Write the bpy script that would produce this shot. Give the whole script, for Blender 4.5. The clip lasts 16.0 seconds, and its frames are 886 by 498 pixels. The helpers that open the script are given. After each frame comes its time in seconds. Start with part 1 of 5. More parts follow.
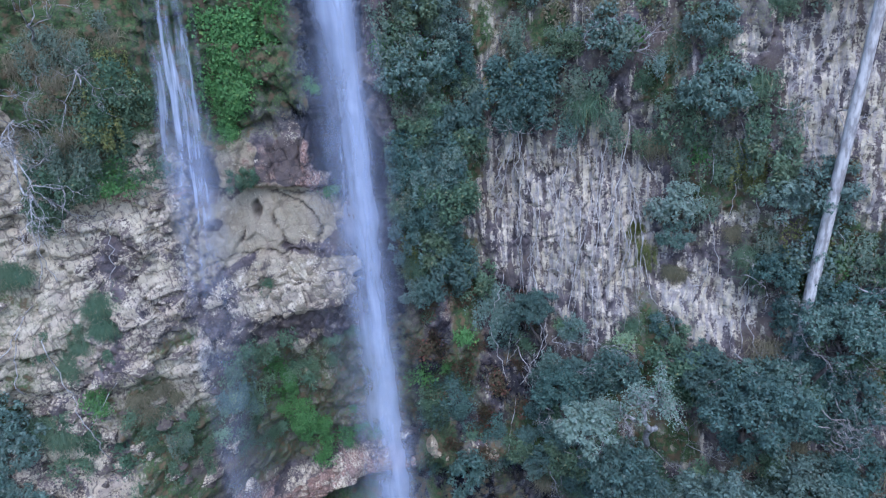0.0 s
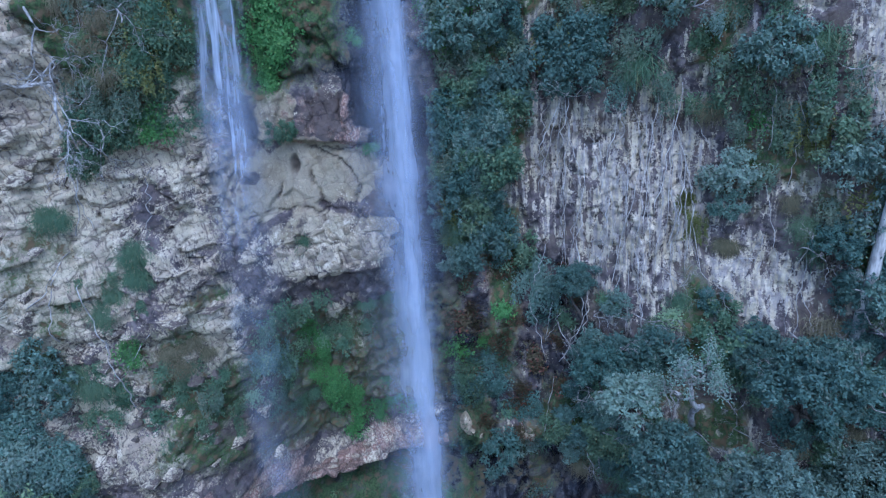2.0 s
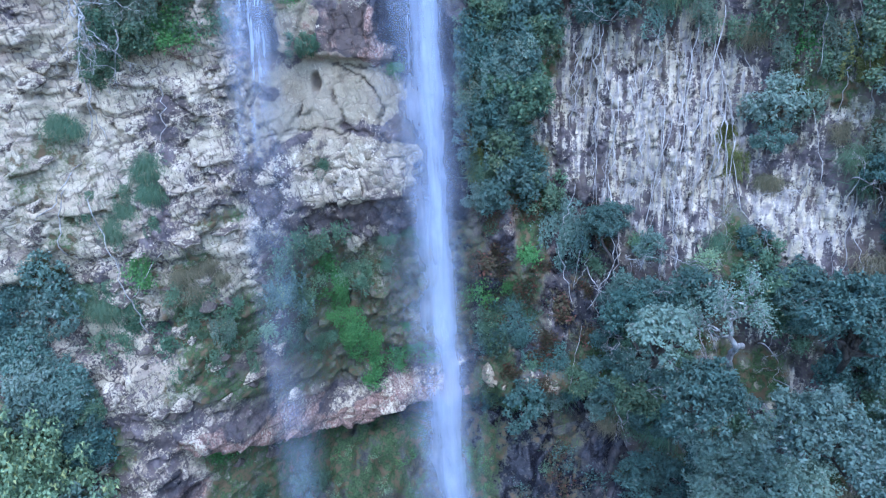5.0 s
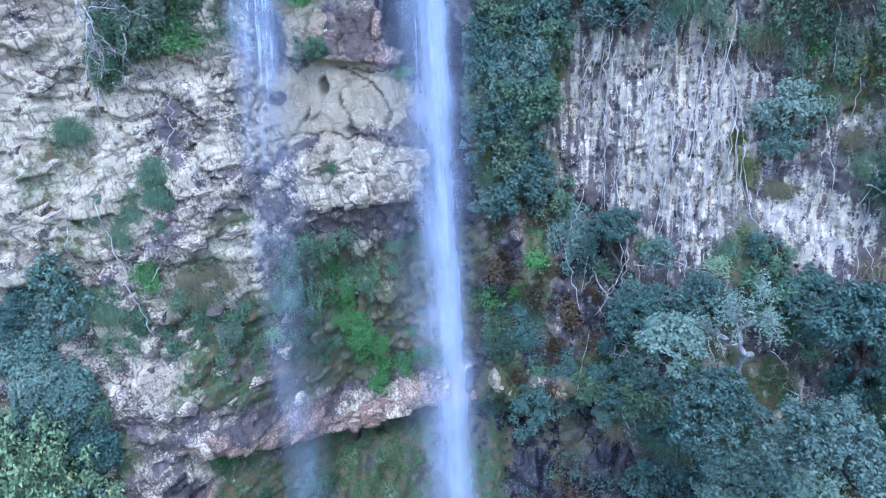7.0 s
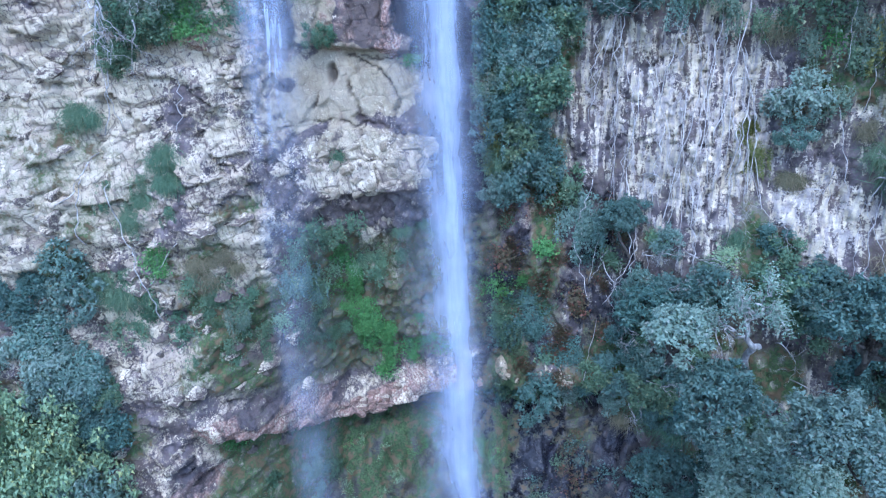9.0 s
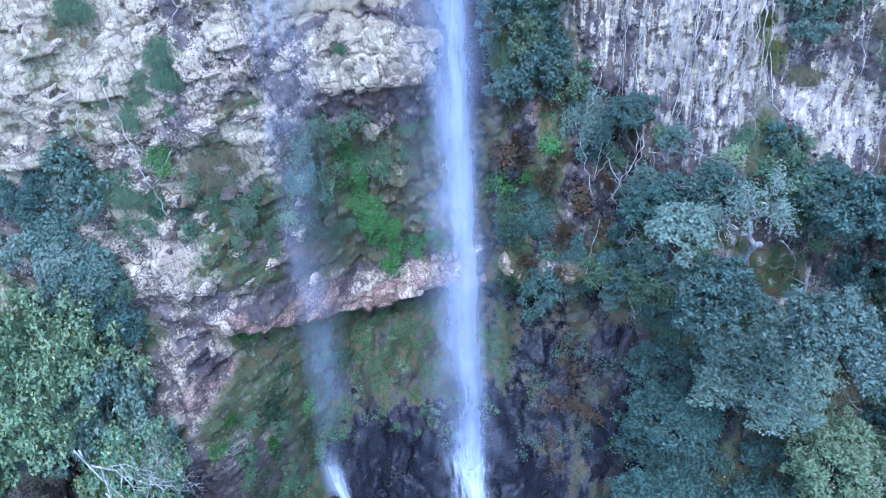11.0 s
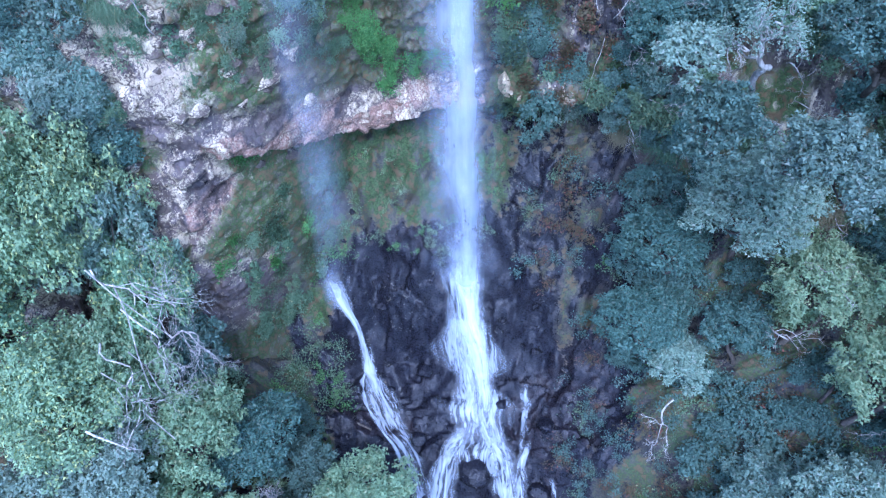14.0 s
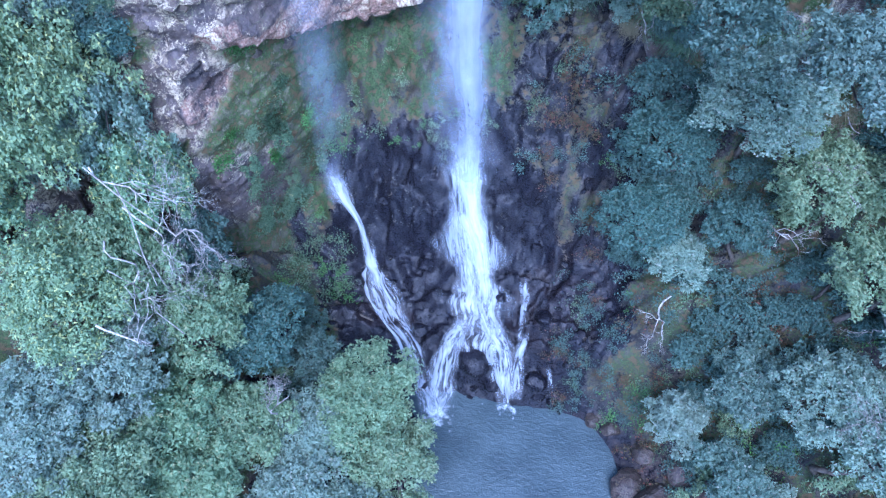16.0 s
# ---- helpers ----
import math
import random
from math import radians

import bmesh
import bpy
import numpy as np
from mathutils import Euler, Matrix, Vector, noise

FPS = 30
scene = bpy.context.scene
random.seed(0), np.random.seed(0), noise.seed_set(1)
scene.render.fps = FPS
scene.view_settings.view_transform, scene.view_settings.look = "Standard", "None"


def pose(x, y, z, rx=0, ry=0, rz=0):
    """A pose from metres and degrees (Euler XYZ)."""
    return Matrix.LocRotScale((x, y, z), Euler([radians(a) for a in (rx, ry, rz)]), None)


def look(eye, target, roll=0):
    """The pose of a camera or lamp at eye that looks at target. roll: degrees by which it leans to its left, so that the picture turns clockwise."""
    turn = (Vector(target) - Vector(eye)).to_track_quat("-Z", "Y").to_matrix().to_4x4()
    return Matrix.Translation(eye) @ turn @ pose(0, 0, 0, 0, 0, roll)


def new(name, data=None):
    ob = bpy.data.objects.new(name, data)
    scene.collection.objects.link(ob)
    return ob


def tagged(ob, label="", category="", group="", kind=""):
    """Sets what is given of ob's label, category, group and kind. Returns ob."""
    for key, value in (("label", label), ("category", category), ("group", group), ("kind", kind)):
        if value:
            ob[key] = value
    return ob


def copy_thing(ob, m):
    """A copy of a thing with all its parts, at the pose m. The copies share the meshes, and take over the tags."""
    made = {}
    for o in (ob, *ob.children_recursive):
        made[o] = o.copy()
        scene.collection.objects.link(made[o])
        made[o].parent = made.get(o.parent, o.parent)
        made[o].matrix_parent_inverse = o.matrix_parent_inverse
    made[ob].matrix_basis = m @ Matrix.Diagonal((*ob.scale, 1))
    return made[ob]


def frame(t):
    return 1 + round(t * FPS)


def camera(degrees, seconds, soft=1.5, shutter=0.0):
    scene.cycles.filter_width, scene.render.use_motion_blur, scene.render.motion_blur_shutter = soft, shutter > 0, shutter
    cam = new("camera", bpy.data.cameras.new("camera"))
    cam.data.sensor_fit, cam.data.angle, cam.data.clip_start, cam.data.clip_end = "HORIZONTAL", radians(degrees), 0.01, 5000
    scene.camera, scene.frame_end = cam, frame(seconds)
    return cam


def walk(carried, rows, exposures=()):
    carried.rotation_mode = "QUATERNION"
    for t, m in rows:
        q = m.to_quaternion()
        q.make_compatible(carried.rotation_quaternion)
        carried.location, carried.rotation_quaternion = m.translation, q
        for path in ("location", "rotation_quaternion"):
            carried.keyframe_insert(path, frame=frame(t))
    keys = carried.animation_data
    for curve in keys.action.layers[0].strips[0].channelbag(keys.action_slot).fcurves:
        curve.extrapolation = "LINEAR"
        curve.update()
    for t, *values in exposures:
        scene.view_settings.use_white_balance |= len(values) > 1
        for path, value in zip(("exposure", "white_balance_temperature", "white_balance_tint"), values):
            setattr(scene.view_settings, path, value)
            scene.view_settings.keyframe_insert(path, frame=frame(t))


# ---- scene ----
cam = camera(65.0, 16.0, soft=1.25)
PATH = [
    (0, (0.108, -0.518, 49.477), (0.053, 1.359, 48.789), -3.70),
    (0.5, (-0.002, -0.442, 48.888), (-0.087, 1.436, 48.207), -3.50),
    (1, (-0.087, -0.360, 48.376), (-0.201, 1.518, 47.698), -3.30),
    (1.5, (-0.123, -0.283, 47.832), (-0.254, 1.596, 47.158), -3.10),
    (2, (-0.141, -0.205, 47.198), (-0.302, 1.674, 46.529), -3.10),
    (2.5, (-0.214, -0.120, 46.506), (-0.409, 1.757, 45.843), -2.90),
    (3, (-0.273, -0.054, 45.788), (-0.486, 1.823, 45.130), -2.70),
    (3.5, (-0.286, -0.016, 45.041), (-0.512, 1.861, 44.388), -2.70),
    (4, (-0.311, 0.002, 44.303), (-0.542, 1.881, 43.657), -2.60),
    (4.5, (-0.382, 0.004, 43.597), (-0.606, 1.884, 42.954), -2.60),
    (5.1, (-0.430, 0.032, 43.030), (-0.655, 1.913, 42.391), -2.55),
    (5.7, (-0.453, 0.085, 42.921), (-0.681, 1.968, 42.283), -2.50),
    (6.3, (-0.441, 0.155, 43.059), (-0.676, 2.037, 42.421), -2.46),
    (7, (-0.368, 0.244, 43.251), (-0.617, 2.124, 42.613), -2.40),
    (7.5, (-0.306, 0.310, 43.328), (-0.565, 2.189, 42.690), -2.30),
    (8, (-0.212, 0.370, 43.402), (-0.484, 2.246, 42.765), -2.30),
    (8.6, (-0.225, 0.372, 43.463), (-0.501, 2.242, 42.807), -2.22),
    (9.2, (-0.311, 0.332, 43.541), (-0.587, 2.186, 42.836), -2.10),
    (9.8, (-0.401, 0.294, 43.619), (-0.675, 2.119, 42.840), -2.02),
    (10.5, (-0.416, 0.311, 43.681), (-0.689, 2.086, 42.800), -2.10),
    (11, (-0.319, 0.380, 43.701), (-0.598, 2.111, 42.740), -2.40),
    (11.5, (-0.321, 0.413, 43.735), (-0.595, 2.102, 42.701), -2.40),
    (12, (-0.365, 0.421, 43.758), (-0.630, 2.064, 42.648), -2.30),
    (12.5, (-0.396, 0.430, 43.781), (-0.654, 2.025, 42.604), -2.30),
    (13, (-0.400, 0.460, 43.830), (-0.651, 2.000, 42.580), -2.30),
    (13.5, (-0.414, 0.511, 43.888), (-0.661, 1.997, 42.572), -2.30),
    (14, (-0.483, 0.585, 43.939), (-0.719, 2.011, 42.557), -2.30),
    (14.5, (-0.574, 0.694, 43.988), (-0.801, 2.062, 42.546), -2.20),
    (15, (-0.665, 0.829, 44.041), (-0.884, 2.133, 42.541), -2.20),
    (15.5, (-0.765, 0.978, 44.097), (-0.974, 2.224, 42.547), -2.10),
    (16, (-0.866, 1.124, 44.140), (-1.065, 2.309, 42.541), -2.00),
]
walk(cam, [(t, look(eye, target, roll)) for t, eye, target, roll in PATH],
     exposures=[(0, 1.08, 5050, 19), (1, 0.64, 4590, 15), (2.5, 1.04, 4550, 14), (4.5, 1.42, 4580, 14), (7, 1.64, 4630, 14), (10, 1.64, 4610, 16), (12, 1.80, 4560, 18), (16, 1.94, 4520, 20)])

# ---- world and sun: open shade under a blue sky ----
world = bpy.data.worlds.new("sky")
scene.world = world
world.use_nodes = True
wn = world.node_tree.nodes
sky = wn.new("ShaderNodeTexSky")
sky.sky_type, sky.sun_disc = "NISHITA", False
sky.sun_elevation, sky.sun_rotation = radians(52), radians(172)
world.node_tree.links.new(sky.outputs["Color"], wn["Background"].inputs["Color"])
wn["Background"].inputs["Strength"].default_value = 0.15
sun = new("sun", bpy.data.lights.new("sun", "SUN"))
sun.data.energy, sun.data.angle, sun.data.color = 1.2, radians(30), (1.0, 0.97, 0.92)
sun.matrix_world = look((0, 0, 80), (-4, 30, 40))

# ---- forms of the gorge ----
def smooth(a, b, v):
    k = np.clip((v - a) / (b - a), 0, 1)
    return k * k * (3 - 2 * k)


def soft_line(v, xs, ys, r):
    return sum(np.interp(v + d * r, xs, ys) for d in (-1, -0.5, 0, 0.5, 1)) / 5


def upper_wall(x):
    return soft_line(x, [-60, -30, -24, -17, -13, -9.5, -6.5, -4, -1, 2, 5, 9.5, 13, 18, 24, 60],
                     [4, 20, 24, 27.4, 28.4, 31.2, 31.8, 33.8, 36.2, 37.2, 35.6, 34.4, 32.6, 30.5, 27.5, 6], 1.2)


def lower_wall(x):
    return soft_line(x, [-60, -24, -17, -14.5, -11, -6, -2, 1, 5, 9, 14, 20, 60],
                     [4, 23.4, 25.8, 28.2, 35.6, 36.3, 36.2, 36.8, 35.4, 32.8, 30.8, 28, 6], 1.0)


def ledge_height(x):
    return soft_line(x, [-20, -17, -15.9, -14.7, -13.4, -11.8, -10.2, -7.4, -2, 6], [23.9, 23.9, 23.7, 23.4, 22.5, 20.9, 20.3, 21.1, 22.2, 22.6], 0.6)


def wall_y(x, z):
    """The cliff: how far ahead its face stands at x, z."""
    u, lo = upper_wall(x), lower_wall(x)
    mid = 0.75 * smooth(20.5, 35.4, z) + 0.25 * smooth(32.0, 34.9, z)
    y = lo + (u - lo) * mid
    zl = ledge_height(x)
    inside = smooth(-17.5, -15, x) * (1 - smooth(1, 6, x))
    y = y + 1.6 * inside * (1 - smooth(zl - 0.5, zl + 0.1, z))
    y = y - 0.9 * inside * smooth(zl - 0.1, zl + 0.2, z) * (1 - smooth(zl + 0.8, zl + 1.8, z))
    return y


def bank_z(x, y):
    """The floor of the gorge: its height at x, y."""
    base = soft_line(y, [-60, 5, 20.9, 22.2, 23.4, 25, 28, 31.5, 34, 37, 60], [1.0, -0.6, -0.6, 0.9, 2.9, 4.0, 5.6, 12.3, 16.5, 20, 34], 0.4)
    right = soft_line(y, [-60, 5, 12, 16, 19, 21.5, 23.5], [4.5, 5.5, 7.6, 7.0, 6.2, 4.0, 2.0], 0.5)
    left = soft_line(y, [-60, 5, 13, 19, 23, 28, 34], [-4, -4, -4.8, -5, -8, -14.5, -16], 0.5)
    def ramp(d, k):
        return np.log1p(np.exp(np.clip(d / k, -30, 30))) * k
    rise = 0.75 * ramp(x - right, 0.8) + 0.62 * ramp(left - x, 0.8)
    rise = 26 * (1 - np.exp(-rise / 26))
    pool = (1 - smooth(19.2, 21.0, y)) * smooth(left - 0.3, left + 1.2, x) * (1 - smooth(right - 1.2, right + 0.3, x))
    return base + rise - 1.6 * pool - 0.05
# ---- end of forms ----


# ---- noise ----
def hashed(*cells):
    h = np.zeros(np.shape(cells[0]), dtype=np.uint64)
    for k, c in zip((0x9E3779B97F4A7C15, 0xC2B2AE3D27D4EB4F, 0x165667B19E3779F9), cells):
        h ^= (c.astype(np.int64).astype(np.uint64) + np.uint64(977)) * np.uint64(k)
        h ^= h >> np.uint64(29)
        h *= np.uint64(0xBF58476D1CE4E5B9)
        h ^= h >> np.uint64(32)
    return (h >> np.uint64(40)).astype(np.float64) / float(1 << 24)


def value_noise(u, v, seed=0):
    """Smooth noise in -1 to 1 on a plane."""
    iu, iv = np.floor(u), np.floor(v)
    fu, fv = u - iu, v - iv
    fu, fv = fu * fu * (3 - 2 * fu), fv * fv * (3 - 2 * fv)
    s = np.full(np.shape(u), seed)
    a, b = hashed(iu, iv, s), hashed(iu + 1, iv, s)
    c, d = hashed(iu, iv + 1, s), hashed(iu + 1, iv + 1, s)
    return 2 * ((a + (b - a) * fu) + ((c + (d - c) * fu) - (a + (b - a) * fu)) * fv) - 1


def fbm(u, v, octaves=4, seed=0):
    out, amp = np.zeros(np.shape(u)), 0.5
    for k in range(octaves):
        out += amp * value_noise(u * 2 ** k + 17.3 * k, v * 2 ** k - 9.1 * k, seed + k)
        amp *= 0.5
    return out


def blocks(u, v, seed=0, square=False):
    """Cells of broken rock: a number for each cell, the distance to its joint, and the slant of its face."""
    iu, iv = np.floor(u), np.floor(v)
    near, second = np.full(np.shape(u), 9.0), np.full(np.shape(u), 9.0)
    number, slant = np.zeros(np.shape(u)), np.zeros(np.shape(u))
    for du in (-1, 0, 1):
        for dv in (-1, 0, 1):
            cu, cv = iu + du, iv + dv
            s = np.full(np.shape(u), seed)
            a, b = u - cu - hashed(cu, cv, s + 1), v - cv - hashed(cu, cv, s + 2)
            d = np.maximum(np.abs(a), np.abs(b)) if square else np.hypot(a, b)
            closer = d < near
            second = np.where(closer, near, np.minimum(second, d))
            number = np.where(closer, hashed(cu, cv, s + 3), number)
            slant = np.where(closer, (hashed(cu, cv, s + 4) - 0.5) * a + (hashed(cu, cv, s + 5) - 0.5) * b, slant)
            near = np.where(closer, d, near)
    return number, second - near, slant


def patch(x, z, cx, cz, rx, rz, rough=0.55, seed=3):
    """1 inside a ragged oval, 0 outside."""
    d = ((x - cx) / rx) ** 2 + ((z - cz) / rz) ** 2
    return smooth(-0.25, 0.35, 1 - d + rough * 2.6 * fbm(x * 0.9, z * 0.9, 5, seed))


def most(*masks):
    return np.maximum.reduce(masks)


# ---- the look of the cliff, as masks ----
def wall_masks(x, z):
    zl = ledge_height(x)
    side = fbm(x * 0.5, z * 0.5, 4, 21)
    left = 1 - smooth(-13.2, -11.4, x + side * 1.5)
    lichen = most((0.80 + 0.08 * smooth(36, 40, z) + 0.55 * smooth(33, 38, z) * (1 - smooth(-18.0, -16.0, x)) + 1.0 * fbm(x * 0.45, z * 0.3, 4, 22)) * left * (1 - smooth(43.0, 45.4, z + side * 2 - 5 * (1 - smooth(-19.0, -16.8, x)))) * smooth(14, 18, z),
                  0.70 * patch(x, z, 7.0, 37.4, 3.7, 5.6), 0.74 * patch(x, z, 12.2, 33.7, 2.0, 1.7, 0.9),
                  0.9 * patch(x, z, 9.7, 36.0, 1.3, 1.4), 0.68 * patch(x, z, 18.4, 45.3, 3.2, 5.8),
                  0.85 * patch(x, z, 1.8, 46.6, 0.7, 2.3), 0.48 * patch(x, z, 2.4, 39.3, 2.2, 4.6),
                  0.8 * patch(x, z, 13.4, 46.6, 0.9, 0.6), 0.6 * patch(x, z, 14.3, 38.2, 1.2, 0.6),
                  0.95 * patch(x, z, -8.6, 36.3, 3.4, 1.5, 0.2), 0.9 * patch(x, z, -9.4, 37.5, 1.2, 0.5, 0.3), 0.8 * patch(x, z, -15.6, 45.5, 0.6, 0.5),
                  0.75 * patch(x, z, -7.9, 31.0, 1.1, 1.9), 0.7 * patch(x, z, -1.9, 23.2, 0.9, 0.4),
                  0.7 * patch(x, z, 0.7, 22.9, 0.8, 0.35), 0.5 * patch(x, z, 11.8, 24.3, 1.6, 1.3), 0.75 * patch(x, z, -8.4, 32.3, 1.1, 0.9, 0.7))
    tan = most(patch(x, z, -8.8, 39.9, 3.2, 1.9, 0.35), 0.75 * patch(x, z, -9.9, 42.8, 0.9, 1.3, 0.3), 0.55 * patch(x, z, -8.3, 37.3, 2.6, 0.9, 0.3),
               0.5 * patch(x, z, -12.0, 39.6, 1.4, 2.0, 0.4))
    band = smooth(-17.6, -15.4, x) * (1 - smooth(-5.0, -3.0, x))
    red = most(band * smooth(zl - 0.3, zl, z) * (1 - smooth(zl + 1.4, zl + 2.4, z + side * 2)),
               1.0 * patch(x, z, -6.75, 42.4, 0.45, 1.5, 0.3), 0.9 * patch(x, z, -7.2, 41.5, 0.4, 0.4, 0.3), 0.36 * patch(x, z, -8.4, 42.6, 2.2, 1.3, 0.3), 0.7 * patch(x, z, -14.0, 41.9, 1.8, 0.3, 0.5), 0.6 * patch(x, z, -6.2, 26.8, 1.6, 2.2),
               0.5 * patch(x, z, -16.6, 20.4, 1.6, 2.0), 0.6 * patch(x, z, -8.3, 28.4, 1.2, 1.2, 0.8), 0.46 * patch(x, z, 0.6, 29.6, 2.2, 5.0))
    moss = most(0.72 * left * smooth(-0.20, 0.28, fbm(x * 0.4 + 5, z * 0.33, 4, 31)) * (1 - smooth(37.5, 42, z)),
                smooth(42.8, 45.2, z + side * 2 - 5 * (1 - smooth(-19.0, -16.8, x))) * (1 - smooth(-7.5, -5.5, x)) * 0.8,
                0.60 * smooth(-13.8, -11.6, x) * (1 - smooth(-3.5, -2.0, x)) * (1 - smooth(31.8, 33.6, z + side * 2)) * smooth(zl + 2, zl + 3.5, z),
                0.85 * smooth(-4.5, -2.5, x) * smooth(-0.35, 0.45, fbm(x * 0.6, z * 0.4, 4, 33)),
                0.8 * smooth(-16.5, -13.5, x) * (1 - smooth(-1, 2, x)) * (1 - smooth(zl - 0.7, zl - 0.3, z)))
    wet_shade = most(0.9 * patch(x, z, -11.4, 47, 1.5, 5.0, 0.4), 0.9 * patch(x, z, -5.6, 46, 1.6, 6.0, 0.4),
               0.8 * patch(x, z, -4.2, 36, 1.2, 9.0, 0.4), 0.55 * patch(x, z, -8.0, 45.3, 1.6, 1.6, 0.4), 0.42 * patch(x, z, -7.9, 42.8, 0.9, 1.1, 0.3), 0.42 * patch(x, z, -12.6, 40.2, 0.6, 1.6, 0.9), 0.42 * patch(x, z, -14.6, 39.3, 0.9, 1.0, 0.9), 0.42 * patch(x, z, -13.2, 35.6, 1.0, 0.7, 0.9), 0.42 * patch(x, z, -15.0, 27.8, 1.6, 0.7, 0.9),
               0.40 * patch(x, z, -15.0, 25.5, 2.6, 2.2, 0.9), 0.46 * patch(x, z, -13.6, 28.2, 1.4, 2.4, 0.9), 0.5 * patch(x, z, -17.0, 21.6, 0.9, 1.1, 0.6))
    # these three put the deep shade right of the fall into the rock's colour
    wet_shade = most(wet_shade, 0.6 * patch(x, z, 2.2, 28.6, 2.8, 4.6, 0.6), 0.65 * patch(x, z, -2.2, 26.5, 2.2, 6.0, 0.5), 0.7 * patch(x, z, 0.0, 20.5, 4.5, 2.6, 0.4))
    pale = most(patch(x, z, 6.2, 38.2, 5.4, 6.6, 0.3), patch(x, z, 12.2, 33.7, 2.4, 2.0, 0.3), patch(x, z, 18.4, 45.3, 3.6, 6.2, 0.3), patch(x, z, 10.2, 35.5, 2.4, 2.0, 0.3))
    moss = moss * (1 - 0.8 * pale) * (1 - 0.9 * patch(x, z, -8.3, 39.4, 2.9, 4.6, 0.2))
    lichen *= (1 - 0.45 * (1 - smooth(26, 30, z)) * smooth(-21.0, -19.0, x) * (1 - smooth(-4, -2, x)))
    shelf = band * smooth(zl - 0.3, zl, z) * (1 - smooth(zl + 1.8, zl + 3.0, z))
    moss = moss * (1 - 0.85 * shelf)
    lichen = most(lichen, 0.46 * shelf)
    lichen *= (1 - 0.75 * tan) * (1 - 0.45 * red) * (1 - 0.85 * wet_shade)
    return {"upright": smooth(-3, 1, x), "lichen": lichen, "tan": tan, "red": red, "moss": moss, "wet_shade": wet_shade, "split": smooth(-12.5, -10.5, x) * (1 - smooth(-6, -5, x)) * most((1 - smooth(0.015, 0.075, splits(x, z))) * smooth(-0.25, 0.1, fbm(x * 1.3, z * 1.3, 3, 18)), 0.8 * (1 - smooth(0.5, 1.1, np.hypot((x + 9.45) / 0.24, (z - 40.45) / 0.5))))}


def near_line(x, z, points):
    """Distance from a broken line."""
    out = np.full(np.shape(x), 99.0)
    for (ax, az), (bx, bz) in zip(points[:-1], points[1:]):
        ux, uz = bx - ax, bz - az
        k = np.clip(((x - ax) * ux + (z - az) * uz) / (ux * ux + uz * uz), 0, 1)
        out = np.minimum(out, np.hypot(x - ax - k * ux, z - az - k * uz))
    return out


SPLITS = (
    ((-11.2, 41.65), (-9.6, 41.55), (-8.6, 41.2), (-7.6, 41.1), (-6.6, 40.95)),
    ((-8.6, 41.2), (-7.7, 40.6), (-6.9, 39.9), (-6.8, 38.9), (-6.9, 38.0)),
    ((-11.0, 38.5), (-9.6, 38.45), (-8.6, 38.15), (-7.4, 38.0), (-6.3, 37.5)),
    ((-8.7, 40.0), (-8.6, 39.2), (-8.3, 38.3)),
    ((-10.3, 39.6), (-10.2, 39.1)),
    ((-8.4, 38.2), (-8.2, 37.4), (-7.9, 36.6), (-7.9, 35.0)),
    ((-7.0, 44.0), (-7.2, 42.8), (-6.9, 41.6)),
    ((-8.4, 44.0), (-8.5, 43.0), (-8.9, 41.6)),
    ((-12.9, 44.0), (-12.8, 41.0), (-12.5, 38.0), (-12.1, 34.0)),
    ((-10.8, 36.6), (-9.2, 36.7), (-7.8, 36.5), (-6.6, 36.6)),
)


def splits(x, z):
    """The long cracks of the bare face between the falls."""
    bx, bz = x + 0.35 * fbm(x * 2.2, z * 2.2, 4, 7), z + 0.35 * fbm(x * 2.2, z * 2.2, 4, 8)
    return np.minimum.reduce([near_line(bx, bz, line) for line in SPLITS])


